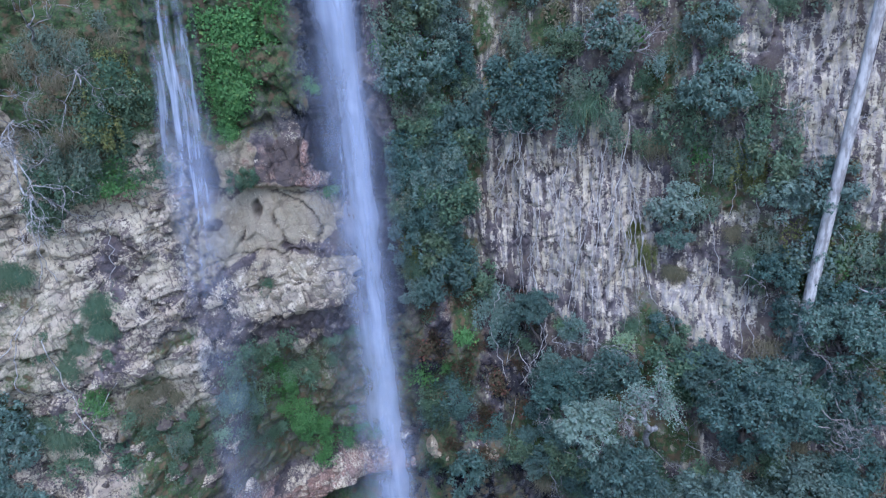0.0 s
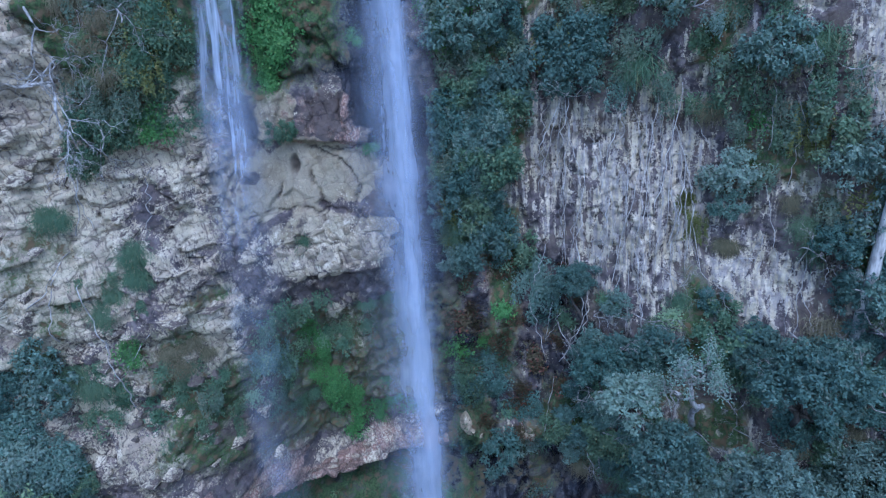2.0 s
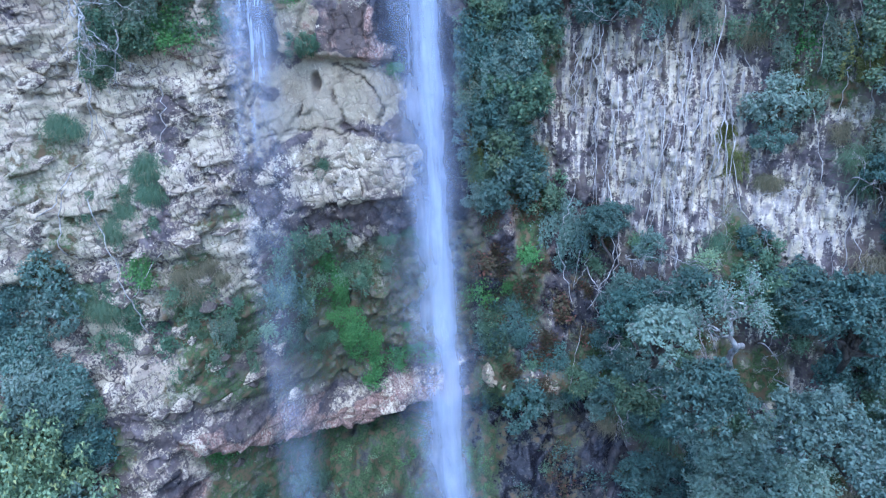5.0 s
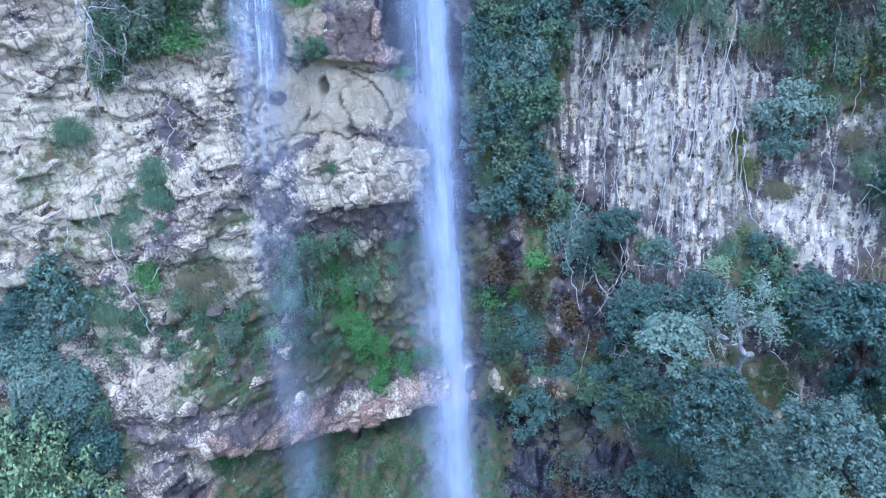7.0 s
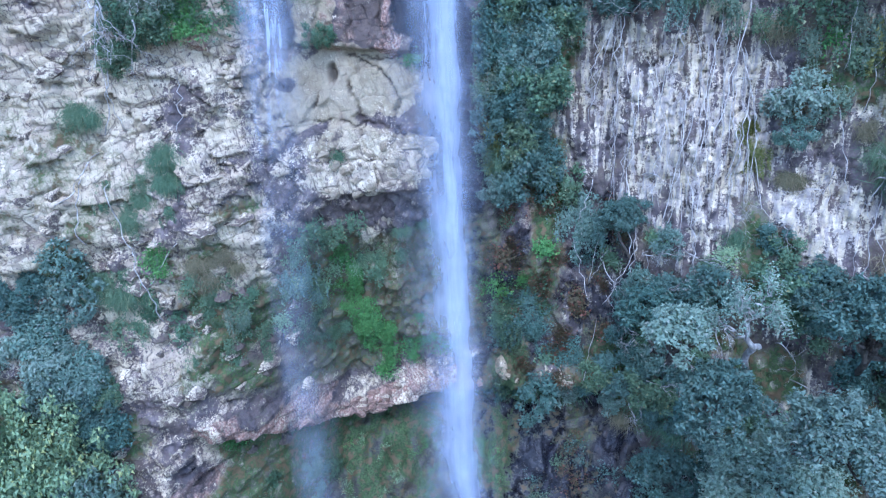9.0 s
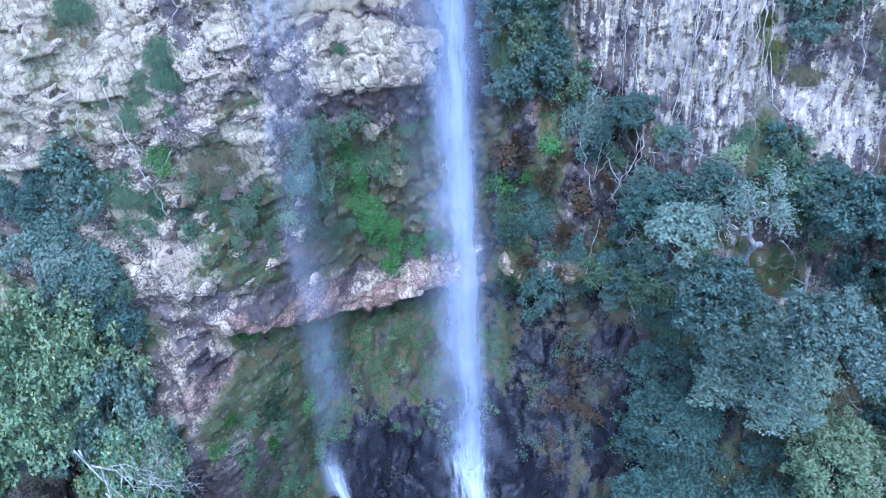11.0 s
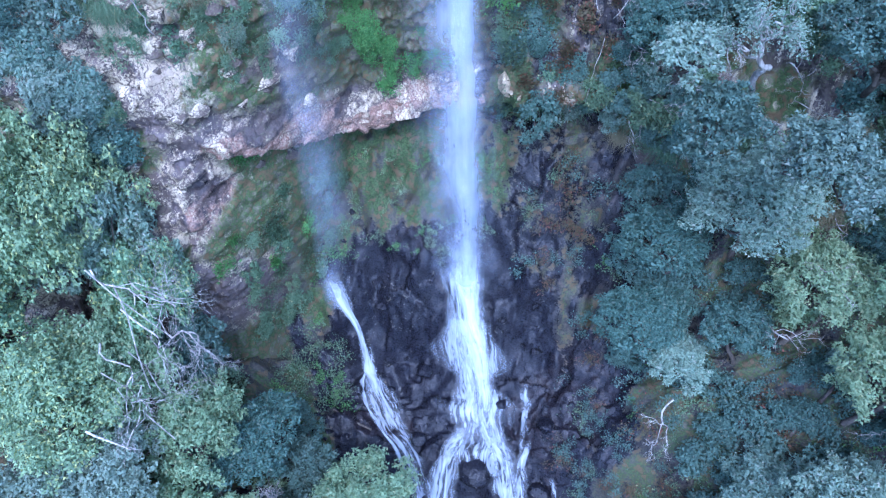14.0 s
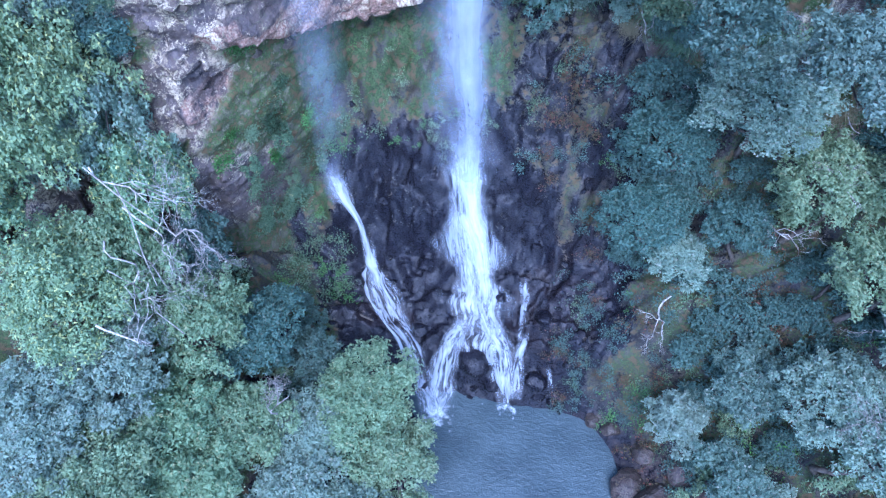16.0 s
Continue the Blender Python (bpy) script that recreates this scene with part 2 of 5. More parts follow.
def wall_relief(x, z):
    """How far the rock stands proud of its plain form."""
    columns = smooth(-3, 1, x)
    bu, bv = x + 0.16 * fbm(x * 0.8, z * 0.8, 3, 5), z + 0.16 * fbm(x * 0.8, z * 0.8, 3, 6)
    lean = bu + 0.26 * (z - 36)
    rise = bv - 0.12 * (x + 16)
    n1, e1, t1 = blocks(lean / 1.25, rise / 1.35, 11, True)
    n2, e2, t2 = blocks(lean / 0.5, rise / 0.6, 12, True)
    n3, e3, t3 = blocks(bu / 0.55, bv / 2.4, 13)
    n4, e4, t4 = blocks(bu / 0.30, bv / 0.62, 14)
    n5, e5, t5 = blocks(lean / 0.26, rise / 0.30, 15, True)
    n6, e6, t6 = blocks(bu / 1.0, (bv - 0.25 * x) / 0.40, 16, True)
    bare = smooth(-11.6, -10.6, x) * (1 - smooth(-6.2, -5.4, x)) * smooth(34.7, 35.0, z) * (1 - smooth(43.6, 44.6, z))
    rough = bare * (1 - smooth(36.5, 36.9, z))
    calm = 1 - 0.95 * bare
    layered = (0.55 * (n1 - 0.5) + 0.8 * t1) * calm + (0.18 * (n2 - 0.5) + 0.42 * t2) * calm + (0.06 * (n5 - 0.5) + 0.12 * t5) * np.maximum(calm, rough) - 0.13 * (1 - smooth(0, 0.07, e1)) * calm - 0.07 * (1 - smooth(0, 0.10, e2)) * calm
    line = splits(x, z)
    face = 0.5 * smooth(41.45, 41.65, z + 0.14 * (x + 9)) + 0.22 * (1 - smooth(37.9, 38.2, z + 0.1 * (x + 9))) + 0.12 * rough + 0.30 * (n3 - 0.5) * smooth(41.3, 41.8, z)
    pit = np.hypot((x + 9.45 + 0.12 * fbm(x * 3, z * 3, 2, 9)) / 0.22, (z - 40.45) / 0.5)
    face = face - 0.16 * (1 - smooth(0.02, 0.09, line)) - 0.35 * (1 - smooth(0.5, 1.0, pit)) + 0.20 * t1 + 0.10 * t2 + 0.05 * fbm(x * 2.2, z * 2.2, 3, 10)
    layered = layered + bare * face - 0.12 * (1 - bare) * (1 - smooth(0.05, 0.16, line))
    zl = ledge_height(x)
    shelf = smooth(-17, -14, x) * (1 - smooth(-3.5, -2.0, x)) * smooth(zl - 0.3, zl, z) * (1 - smooth(zl + 1.3, zl + 2.2, z))
    layered = layered * (1 - 0.65 * shelf) + shelf * (0.34 * (n6 - 0.5) + 0.5 * t6)
    upright = 0.46 * (n3 - 0.5) + 0.13 * (n4 - 0.5) + 0.2 * t4 - 0.20 * (1 - smooth(0, 0.12, e3))
    broad = 1.5 * fbm(x * 0.17, z * 0.17, 3, 41) + 0.04 * fbm(x * 2.5, z * 2.5, 3, 42) * calm
    fade = smooth(-31, -27, x) * (1 - smooth(27, 31, x))
    lip = 1 - 0.7 * smooth(-13, -11, x) * (1 - smooth(-4, -2, x))
    return (layered + (upright - layered) * columns) * fade + broad * lip


def face_y(x, z):
    return wall_y(x, z) - wall_relief(x, z)


def floor_relief(x, y):
    n3, e3, t3 = blocks(x / 3.4, y / 2.0, 54)
    n1, e1, t1 = blocks(x / 1.5 + 0.4 * fbm(x, y, 3, 56), y / 1.1, 51)
    wetland = smooth(20.6, 22.5, y) * (1 - smooth(36, 40, y))
    steps = 0.7 * (n3 - 0.5) + 0.8 * t3 + 0.16 * (n1 - 0.4) + 0.3 * t1 + 1.0 * fbm(x * 0.7, y * 0.7, 5, 55)
    return wetland * steps + 0.5 * fbm(x * 0.4, y * 0.4, 3, 53) * smooth(0.3, 2.0, bank_z(x, y))


def floor_z(x, y):
    return bank_z(x, y) + floor_relief(x, y)


def floor_masks(x, y):
    z = bank_z(x, y)
    n = fbm(x * 0.5, y * 0.5, 4, 61)
    n = n * 2.2
    gully = smooth(-14.0, -11.5, x + 3 * n) * (1 - smooth(2.6, 6.8, x + 3.0 * n - 0.12 * (28 - y)))
    wet_shade = 1.4 * gully * (1 - smooth(12.5, 15.0, z + 2.2 * n - 8 * smooth(-5.0, -3.2, x)))
    moss = most((0.85 - 0.15 * smooth(0, 3, x)) * (1 - gully) * smooth(0.5, 2.0, z), 0.95 * smooth(12.8, 15.0, z + 2.2 * n) * (1 - 0.5 * smooth(-3, -1, x)), 0.22 * gully * smooth(0.2, 0.6, n))
    moss = moss * (0.55 + 0.45 * smooth(-0.4, 0.3, 2 * fbm(x * 0.8, y * 0.8, 4, 64)))
    red = most(0.8 * patch(x, y, -9.5, 24.8, 2.2, 0.9), 0.55 * patch(x, y, 2.4, 26.4, 3.0, 3.4), 0.8 * patch(x, y, 5.0, 20.6, 1.2, 0.6),
               0.5 * patch(x, y, -7.8, 33.0, 2.5, 1.0), 0.6 * patch(x, y, 10.5, 17.0, 3.0, 2.0))
    return {"wet_shade": most(wet_shade, 0.62 + 0 * z), "moss": moss, "red": red, "lichen": 0 * z - 1.0, "tan": 0 * z}


# ---- materials ----
class Nodes:
    """A short hand for a material's nodes."""

    def __init__(self, name):
        self.mat = bpy.data.materials.new(name)
        self.mat.use_nodes = True
        self.tree = self.mat.node_tree
        self.bsdf = self.tree.nodes["Principled BSDF"]
        self.out = self.tree.nodes["Material Output"]
        self.where = self.tree.nodes.new("ShaderNodeTexCoord").outputs["Object"]

    def put(self, socket, value):
        if isinstance(value, bpy.types.NodeSocket):
            self.tree.links.new(value, socket)
        elif isinstance(value, tuple) and len(value) == 3 and socket.type == "RGBA":
            socket.default_value = (*value, 1)
        else:
            socket.default_value = value

    def math(self, op, a, b=0.0, clamp=False):
        n = self.tree.nodes.new("ShaderNodeMath")
        n.operation, n.use_clamp = op, clamp
        self.put(n.inputs[0], a), self.put(n.inputs[1], b)
        return n.outputs[0]

    def steps(self, v, lo, hi):
        n = self.tree.nodes.new("ShaderNodeMapRange")
        n.interpolation_type = "SMOOTHSTEP"
        self.put(n.inputs[0], v), self.put(n.inputs[1], lo), self.put(n.inputs[2], hi)
        return n.outputs[0]

    def noise(self, scale, detail=4.0, stretch=(1, 1, 1), where=None, rough=0.55, twist=0.0):
        m = self.tree.nodes.new("ShaderNodeMapping")
        m.inputs["Scale"].default_value = stretch
        self.put(m.inputs["Vector"], where or self.where)
        n = self.tree.nodes.new("ShaderNodeTexNoise")
        n.inputs["Scale"].default_value, n.inputs["Detail"].default_value, n.inputs["Roughness"].default_value = scale, detail, rough
        n.inputs["Distortion"].default_value = twist
        self.put(n.inputs["Vector"], m.outputs[0])
        return n.outputs[0]

    def squares(self, scale, stretch, where):
        """Square-edged cells: a random colour for each, and the distance from the joints."""
        m = self.tree.nodes.new("ShaderNodeMapping")
        m.inputs["Scale"].default_value = stretch
        self.put(m.inputs["Vector"], where)
        found = []
        for feature in ("F1", "F2"):
            n = self.tree.nodes.new("ShaderNodeTexVoronoi")
            n.feature, n.distance = feature, "CHEBYCHEV"
            n.inputs["Scale"].default_value = scale
            self.put(n.inputs["Vector"], m.outputs[0])
            found.append(n)
        tone = self.tree.nodes.new("ShaderNodeSeparateColor")
        self.put(tone.inputs[0], found[0].outputs["Color"])
        return tone, self.math("SUBTRACT", found[1].outputs["Distance"], found[0].outputs["Distance"])

    def leaning(self, angle):
        """The place, turned so that the grain leans."""
        m = self.tree.nodes.new("ShaderNodeMapping")
        m.inputs["Rotation"].default_value = (0, angle, 0)
        self.put(m.inputs["Vector"], self.where)
        return m.outputs[0]

    def warped(self, scale, amount, where):
        """The place, shaken by noise, so that joints run unevenly."""
        t = self.tree.nodes.new("ShaderNodeTexNoise")
        t.inputs["Scale"].default_value, t.inputs["Detail"].default_value = scale, 3
        self.put(t.inputs["Vector"], where)
        v = self.tree.nodes.new("ShaderNodeVectorMath")
        v.operation, v.inputs[1].default_value = "MULTIPLY_ADD", (amount, amount, amount)
        self.put(v.inputs[0], t.outputs["Color"]), self.put(v.inputs[2], where)
        return v.outputs[0]

    def mix(self, k, a, b):
        n = self.tree.nodes.new("ShaderNodeMix")
        n.data_type = "RGBA"
        self.put(n.inputs[0], k), self.put(n.inputs[6], a), self.put(n.inputs[7], b)
        return n.outputs[2]

    def mask(self, name):
        n = self.tree.nodes.new("ShaderNodeAttribute")
        n.attribute_name = name
        return n.outputs["Fac"]

    def bump(self, height, strength, distance):
        n = self.tree.nodes.new("ShaderNodeBump")
        n.inputs["Strength"].default_value, n.inputs["Distance"].default_value = strength, distance
        self.put(n.inputs["Height"], height)
        self.put(self.bsdf.inputs["Normal"], n.outputs[0])

    def set(self, **values):
        for key, value in values.items():
            self.put(self.bsdf.inputs[key.replace("_", " ")], value)
        return self.mat


def rock_material():
    n = Nodes("wet mossy basalt")
    fine, mid, wide = n.noise(9, 6), n.noise(2.3, 5), n.noise(0.5, 3)
    streak = n.noise(2.2, 5, (1.7, 1.0, 0.30), n.leaning(0.25))
    grain = n.noise(26, 4)
    col = n.mix(n.steps(mid, 0.35, 0.65), (0.050, 0.043, 0.046), (0.16, 0.13, 0.125))
    col = n.mix(n.steps(wide, 0.45, 0.62), col, (0.11, 0.085, 0.07))
    tan = n.mix(n.steps(mid, 0.30, 0.70), (0.255, 0.205, 0.130), (0.355, 0.295, 0.19))
    tan = n.mix(n.math("MULTIPLY", n.steps(wide, 0.42, 0.6), 0.4), tan, (0.36, 0.31, 0.225))
    tan = n.mix(n.math("MULTIPLY", n.steps(n.noise(1.1, 5, (1.4, 1.0, 0.6)), 0.54, 0.70), 0.55), tan, (0.27, 0.20, 0.14))
    col = n.mix(n.steps(n.math("ADD", n.mask("tan"), n.math("MULTIPLY", n.math("SUBTRACT", mid, 0.5), 1.2)), 0.3, 0.6), col, tan)
    red = n.mix(n.steps(fine, 0.35, 0.7), (0.19, 0.105, 0.075), (0.46, 0.32, 0.245))
    col = n.mix(n.steps(n.math("ADD", n.mask("red"), n.math("MULTIPLY", n.math("SUBTRACT", mid, 0.5), 1.3)), 0.3, 0.65), col, red)
    upright = n.mask("upright")
    level = n.math("SUBTRACT", 1.0, upright)
    shaken = n.warped(2.4, 0.16, n.leaning(0.25))
    slab, slab_gap = n.squares(0.85, (1.0, 0.35, 1.1), shaken)
    chip, chip_gap = n.squares(2.9, (1.0, 0.35, 0.95), shaken)
    spots = n.math("ADD", n.math("MULTIPLY", n.math("SUBTRACT", fine, 0.5), 3.4), n.math("MULTIPLY", n.math("SUBTRACT", streak, 0.5), 1.8))
    spots = n.math("ADD", spots, n.math("MULTIPLY", n.math("SUBTRACT", grain, 0.5), 2.6))
    spots = n.math("ADD", spots, n.math("MULTIPLY", n.math("SUBTRACT", slab.outputs[0], 0.5), n.math("MULTIPLY", level, 0.75)))
    spots = n.math("ADD", spots, n.math("MULTIPLY", n.math("SUBTRACT", chip.outputs[0], 0.5), 0.7))
    runs = n.noise(2.6, 5, (1.5, 1.0, 0.13))
    spots = n.math("ADD", spots, n.math("MULTIPLY", n.math("MULTIPLY", n.math("SUBTRACT", runs, 0.5), 6.5), upright))
    spots = n.math("SUBTRACT", spots, n.math("MULTIPLY", n.steps(n.noise(0.6, 4), 0.52, 0.62), n.math("MULTIPLY", level, 0.8)))
    spots = n.math("ADD", spots, n.math("MULTIPLY", n.math("SUBTRACT", n.mask("lichen"), 0.48), 1.55))
    white = n.mix(n.steps(n.noise(4.5, 6), 0.35, 0.65), (0.43, 0.365, 0.265), (0.71, 0.61, 0.445))
    white = n.mix(n.math("MULTIPLY", slab.outputs[1], n.math("MULTIPLY", level, 0.75)), white, (0.35, 0.265, 0.18))
    white = n.mix(n.math("MULTIPLY", n.steps(chip.outputs[1], 0.55, 0.9), 0.5), white, (0.46, 0.375, 0.25))
    white = n.mix(n.math("MULTIPLY", n.steps(wide, 0.42, 0.58), 0.6), white, (0.43, 0.37, 0.245))
    white = n.mix(n.math("MULTIPLY", n.steps(n.noise(3.0, 5, (1.6, 1.0, 0.25)), 0.40, 0.62), n.math("MULTIPLY", upright, 0.8)), white, (0.25, 0.225, 0.225))
    col = n.mix(n.steps(spots, -0.22, 0.16), col, white)
    fleck = n.math("MAXIMUM", n.steps(n.noise(6.5, 6, (1.7, 1.0, 0.7), n.leaning(0.25), 0.65), 0.56, 0.64), n.steps(n.noise(3.2, 5, (2.4, 1.0, 0.40), n.leaning(0.25), 0.6), 0.57, 0.65))
    col = n.mix(n.math("MULTIPLY", n.math("MULTIPLY", fleck, level), n.math("SUBTRACT", 0.75, n.math("MULTIPLY", n.mask("tan"), 0.55))), col, (0.095, 0.070, 0.066))
    plain = n.math("MAXIMUM", n.mask("upright"), n.mask("tan"))
    col = n.mix(n.math("MULTIPLY", n.steps(chip.outputs[2], 0.5, 1.0), n.math("SUBTRACT", 0.45, n.math("MULTIPLY", plain, 0.35))), col, (0.15, 0.115, 0.10))
    gap = n.math("SUBTRACT", 1.0, n.steps(slab_gap, 0.0, 0.07))
    crack = n.math("MULTIPLY", n.math("SUBTRACT", 1.0, n.steps(chip_gap, 0.0, 0.10)), 0.6)
    crack = n.math("MULTIPLY", n.math("MAXIMUM", gap, crack), n.steps(n.noise(1.7, 4), 0.36, 0.54))
    col = n.mix(n.math("MULTIPLY", crack, n.math("SUBTRACT", 0.72, n.math("MULTIPLY", plain, 0.45))), col, (0.05, 0.038, 0.035))
    col = n.mix(n.math("MULTIPLY", n.mask("split"), 0.85), col, (0.045, 0.032, 0.028))
    green = n.mix(n.steps(fine, 0.35, 0.65), (0.025, 0.045, 0.016), (0.072, 0.110, 0.038))
    green = n.mix(n.steps(mid, 0.48, 0.64), green, (0.12, 0.085, 0.045))
    mossy = n.math("ADD", n.mask("moss"), n.math("ADD", n.math("MULTIPLY", n.math("SUBTRACT", fine, 0.5), 0.9), n.math("MULTIPLY", n.math("SUBTRACT", mid, 0.5), 1.6)))
    mossy = n.steps(mossy, 0.42, 0.72)
    col = n.mix(mossy, col, green)
    film = n.steps(n.math("ADD", n.mask("moss"), n.math("ADD", n.math("MULTIPLY", n.math("SUBTRACT", fine, 0.5), 1.6), n.math("MULTIPLY", n.math("SUBTRACT", mid, 0.5), 1.2))), 0.10, 0.55)
    col = n.mix(n.math("MULTIPLY", n.math("MULTIPLY", film, n.math("SUBTRACT", 1.0, mossy)), 0.55), col, (0.15, 0.155, 0.085))
    dark = n.mix(n.steps(fine, 0.4, 0.65), (0.003, 0.004, 0.008), (0.012, 0.012, 0.019))
    # mask of damp rock, and of shade painted beside the right-hand fall
    wet_shade = n.steps(n.math("ADD", n.mask("wet_shade"), n.math("MULTIPLY", n.math("SUBTRACT", mid, 0.5), 1.0)), 0.3, 0.7)
    wet_shade = n.math("MULTIPLY", wet_shade, n.math("SUBTRACT", 1.0, n.math("MULTIPLY", mossy, 0.8)))
    col = n.mix(n.math("MULTIPLY", wet_shade, 0.95), col, dark)
    n.bump(n.math("ADD", n.math("ADD", n.math("MULTIPLY", fine, 0.7), n.math("MULTIPLY", grain, 0.3)), n.math("SUBTRACT", n.math("MULTIPLY", mid, 0.2), n.math("MULTIPLY", crack, 0.3))), 0.8, 0.07)
    return n.set(Base_Color=col, Roughness=n.math("SUBTRACT", 0.92, n.math("MULTIPLY", wet_shade, 0.66)), Specular_IOR_Level=0.28)


def fall_material(name, density, tint, strands=1.7, cover=1.0, fine=3.2, stretch=0.10, ruffle=0.8, twist=0.0):
    """Broken white water: threads of foam with clear gaps between them."""
    n = Nodes(name)
    u, s = n.mask("across"), n.mask("along")
    c = n.tree.nodes.new("ShaderNodeCombineXYZ")
    n.put(c.inputs[0], u), n.put(c.inputs[1], s), n.put(c.inputs[2], n.mask("layer"))
    thread = n.noise(fine, 3, (1, stretch, 1), c.outputs[0], 0.55, twist)
    gust = n.noise(0.9, 4, (0.7, 0.35, 1), c.outputs[0])
    tuft = n.noise(4.0, 3, (0.8, 0.25, 1), c.outputs[0])
    a = n.math("ADD", n.math("MULTIPLY", n.math("SUBTRACT", thread, 0.5), strands), n.math("MULTIPLY", n.math("SUBTRACT", gust, 0.5), 1.2))
    a = n.math("ADD", a, n.math("MULTIPLY", n.math("SUBTRACT", tuft, 0.5), ruffle))
    a = n.math("ADD", n.math("ADD", a, density - 0.5), n.mask("body"))
    a = n.math("MULTIPLY", n.math("MULTIPLY", n.steps(a, 0.0, 1.1), cover), n.mask("edge"))
    clear = n.tree.nodes.new("ShaderNodeBsdfTransparent")
    through_light = n.tree.nodes.new("ShaderNodeBsdfTranslucent")
    n.put(through_light.inputs["Color"], tint)
    foam = n.tree.nodes.new("ShaderNodeMixShader")
    foam.inputs[0].default_value = 0.35
    n.tree.links.new(n.bsdf.outputs[0], foam.inputs[1])
    n.tree.links.new(through_light.outputs[0], foam.inputs[2])
    join = n.tree.nodes.new("ShaderNodeMixShader")
    n.put(join.inputs[0], a)
    n.tree.links.new(clear.outputs[0], join.inputs[1])
    n.tree.links.new(foam.outputs[0], join.inputs[2])
    n.tree.links.new(join.outputs[0], n.out.inputs["Surface"])
    return n.set(Base_Color=tint, Roughness=0.5)


def pool_material():
    n = Nodes("murky pool water")
    ripple = n.noise(2.6, 3, (1.0, 1.6, 1.0))
    glint = n.noise(9.0, 2, (1.0, 1.8, 1.0))
    col = n.mix(n.steps(n.noise(0.25, 3), 0.35, 0.65), (0.050, 0.070, 0.076), (0.075, 0.10, 0.105))
    col = n.mix(n.math("MULTIPLY", n.steps(n.math("ADD", n.mask("foam"), n.math("MULTIPLY", n.math("SUBTRACT", n.noise(2.2, 6), 0.5), 2.2)), 0.35, 1.1), 0.85), col, (0.75, 0.80, 0.85))
    n.bump(n.math("ADD", ripple, n.math("MULTIPLY", glint, 0.6)), 0.5, 0.14)
    return n.set(Base_Color=col, Roughness=0.16)


ROCK = rock_material()
RIGHT_WATER = fall_material("falling water", 0.95, (0.66, 0.73, 0.90), 0.8, 0.66, 2.0, 0.04, 0.2)
CORE_WATER = fall_material("thick falling water", 0.80, (0.74, 0.80, 0.93), 1.0, 0.62, 2.2, 0.035, 0.2)
THREAD_WATER = fall_material("threads of falling water", 0.78, (0.72, 0.78, 0.92), 2.5, 0.80, 3.4, 0.06, 0.6)
MIST_WATER = fall_material("drifting spray", 0.85, (0.64, 0.71, 0.88), 0.6, 0.46, 1.6, 0.05, 0.3)
VEIL_WATER = fall_material("thin veil of water", 0.88, (0.66, 0.72, 0.89), 0.45, 0.50, 1.8, 0.03, 0.1)
RUN_WATER = fall_material("running white water", 0.84, (0.78, 0.84, 0.94), 2.3, 0.80, 1.9, 0.22, 1.0, 1.1)
POOL = pool_material()


# ---- mesh helpers ----
def mesh_of(name, verts, faces, material, smooth_faces=False, masks=None):
    me = bpy.data.meshes.new(name)
    if isinstance(verts, np.ndarray) and isinstance(faces, np.ndarray):
        k = faces.shape[1]
        me.vertices.add(len(verts))
        me.vertices.foreach_set("co", verts.astype(np.float32).ravel())
        me.loops.add(faces.size)
        me.loops.foreach_set("vertex_index", faces.astype(np.int32).ravel())
        me.polygons.add(len(faces))
        me.polygons.foreach_set("loop_start", np.arange(len(faces), dtype=np.int32) * k)
        me.update(calc_edges=True)
    else:
        me.from_pydata([tuple(v) for v in verts], [], [tuple(f) for f in faces])
    me.validate()
    if smooth_faces:
        me.polygons.foreach_set("use_smooth", np.ones(len(me.polygons), dtype=bool))
    for key, values in (masks or {}).items():
        layer = me.attributes.new(key, "FLOAT", "POINT")
        layer.data.foreach_set("value", np.asarray(values, dtype=np.float32).ravel())
    me.materials.append(material)
    return me


def grid_faces(rows, cols):
    i = np.arange(rows * cols).reshape(rows, cols)
    return np.stack([i[:-1, :-1].ravel(), i[:-1, 1:].ravel(), i[1:, 1:].ravel(), i[1:, :-1].ravel()], axis=1)


def part(name, me, parent, label=""):
    ob = new(name, me)
    ob.parent = parent
    return tagged(ob, label=label)


# ---- the cliff ----
def build_cliff():
    xs = np.concatenate([np.arange(-70, -30, 2.0), np.arange(-30, -25, 0.5), np.arange(-25, -13, 0.125), np.arange(-13, -5, 0.07), np.arange(-5, 22, 0.125), np.arange(22, 30, 0.5), np.arange(30, 71, 2.0)])
    zs = np.concatenate([np.arange(-2, 5, 1.0), np.arange(5, 13, 0.5), np.arange(13, 34.5, 0.125), np.arange(34.5, 44.5, 0.08), np.arange(44.5, 52, 0.125), np.arange(52, 59, 1.0)])
    gx, gz = np.meshgrid(xs, zs)
    gy = face_y(gx, gz)
    shift = 0.12 * fbm(gx * 1.7, gz * 1.7, 2, 71)
    vx, vz = gx + shift, gz + 0.10 * fbm(gx * 1.9, gz * 1.9, 2, 72)
    rows = [np.stack([vx, gy, vz], axis=-1)]
    for back, up in ((1.5, 0.8), (5, 1.5), (20, 3), (80, 6), (400, 12)):
        rows.append(np.stack([xs * (1 + back / 80), gy[-1] + back, np.full_like(xs, 58 + up)], axis=-1)[None])
    verts = np.concatenate([rows[0]] + rows[1:], axis=0)
    masks = wall_masks(np.concatenate([gx, np.repeat(gx[-1:], 5, axis=0)]), np.concatenate([gz, np.repeat(gz[-1:], 5, axis=0)]))
    faces = grid_faces(*verts.shape[:2])
    me = mesh_of("cliff", verts.reshape(-1, 3), faces, ROCK, False, masks)
    ob = new("cliff", me)
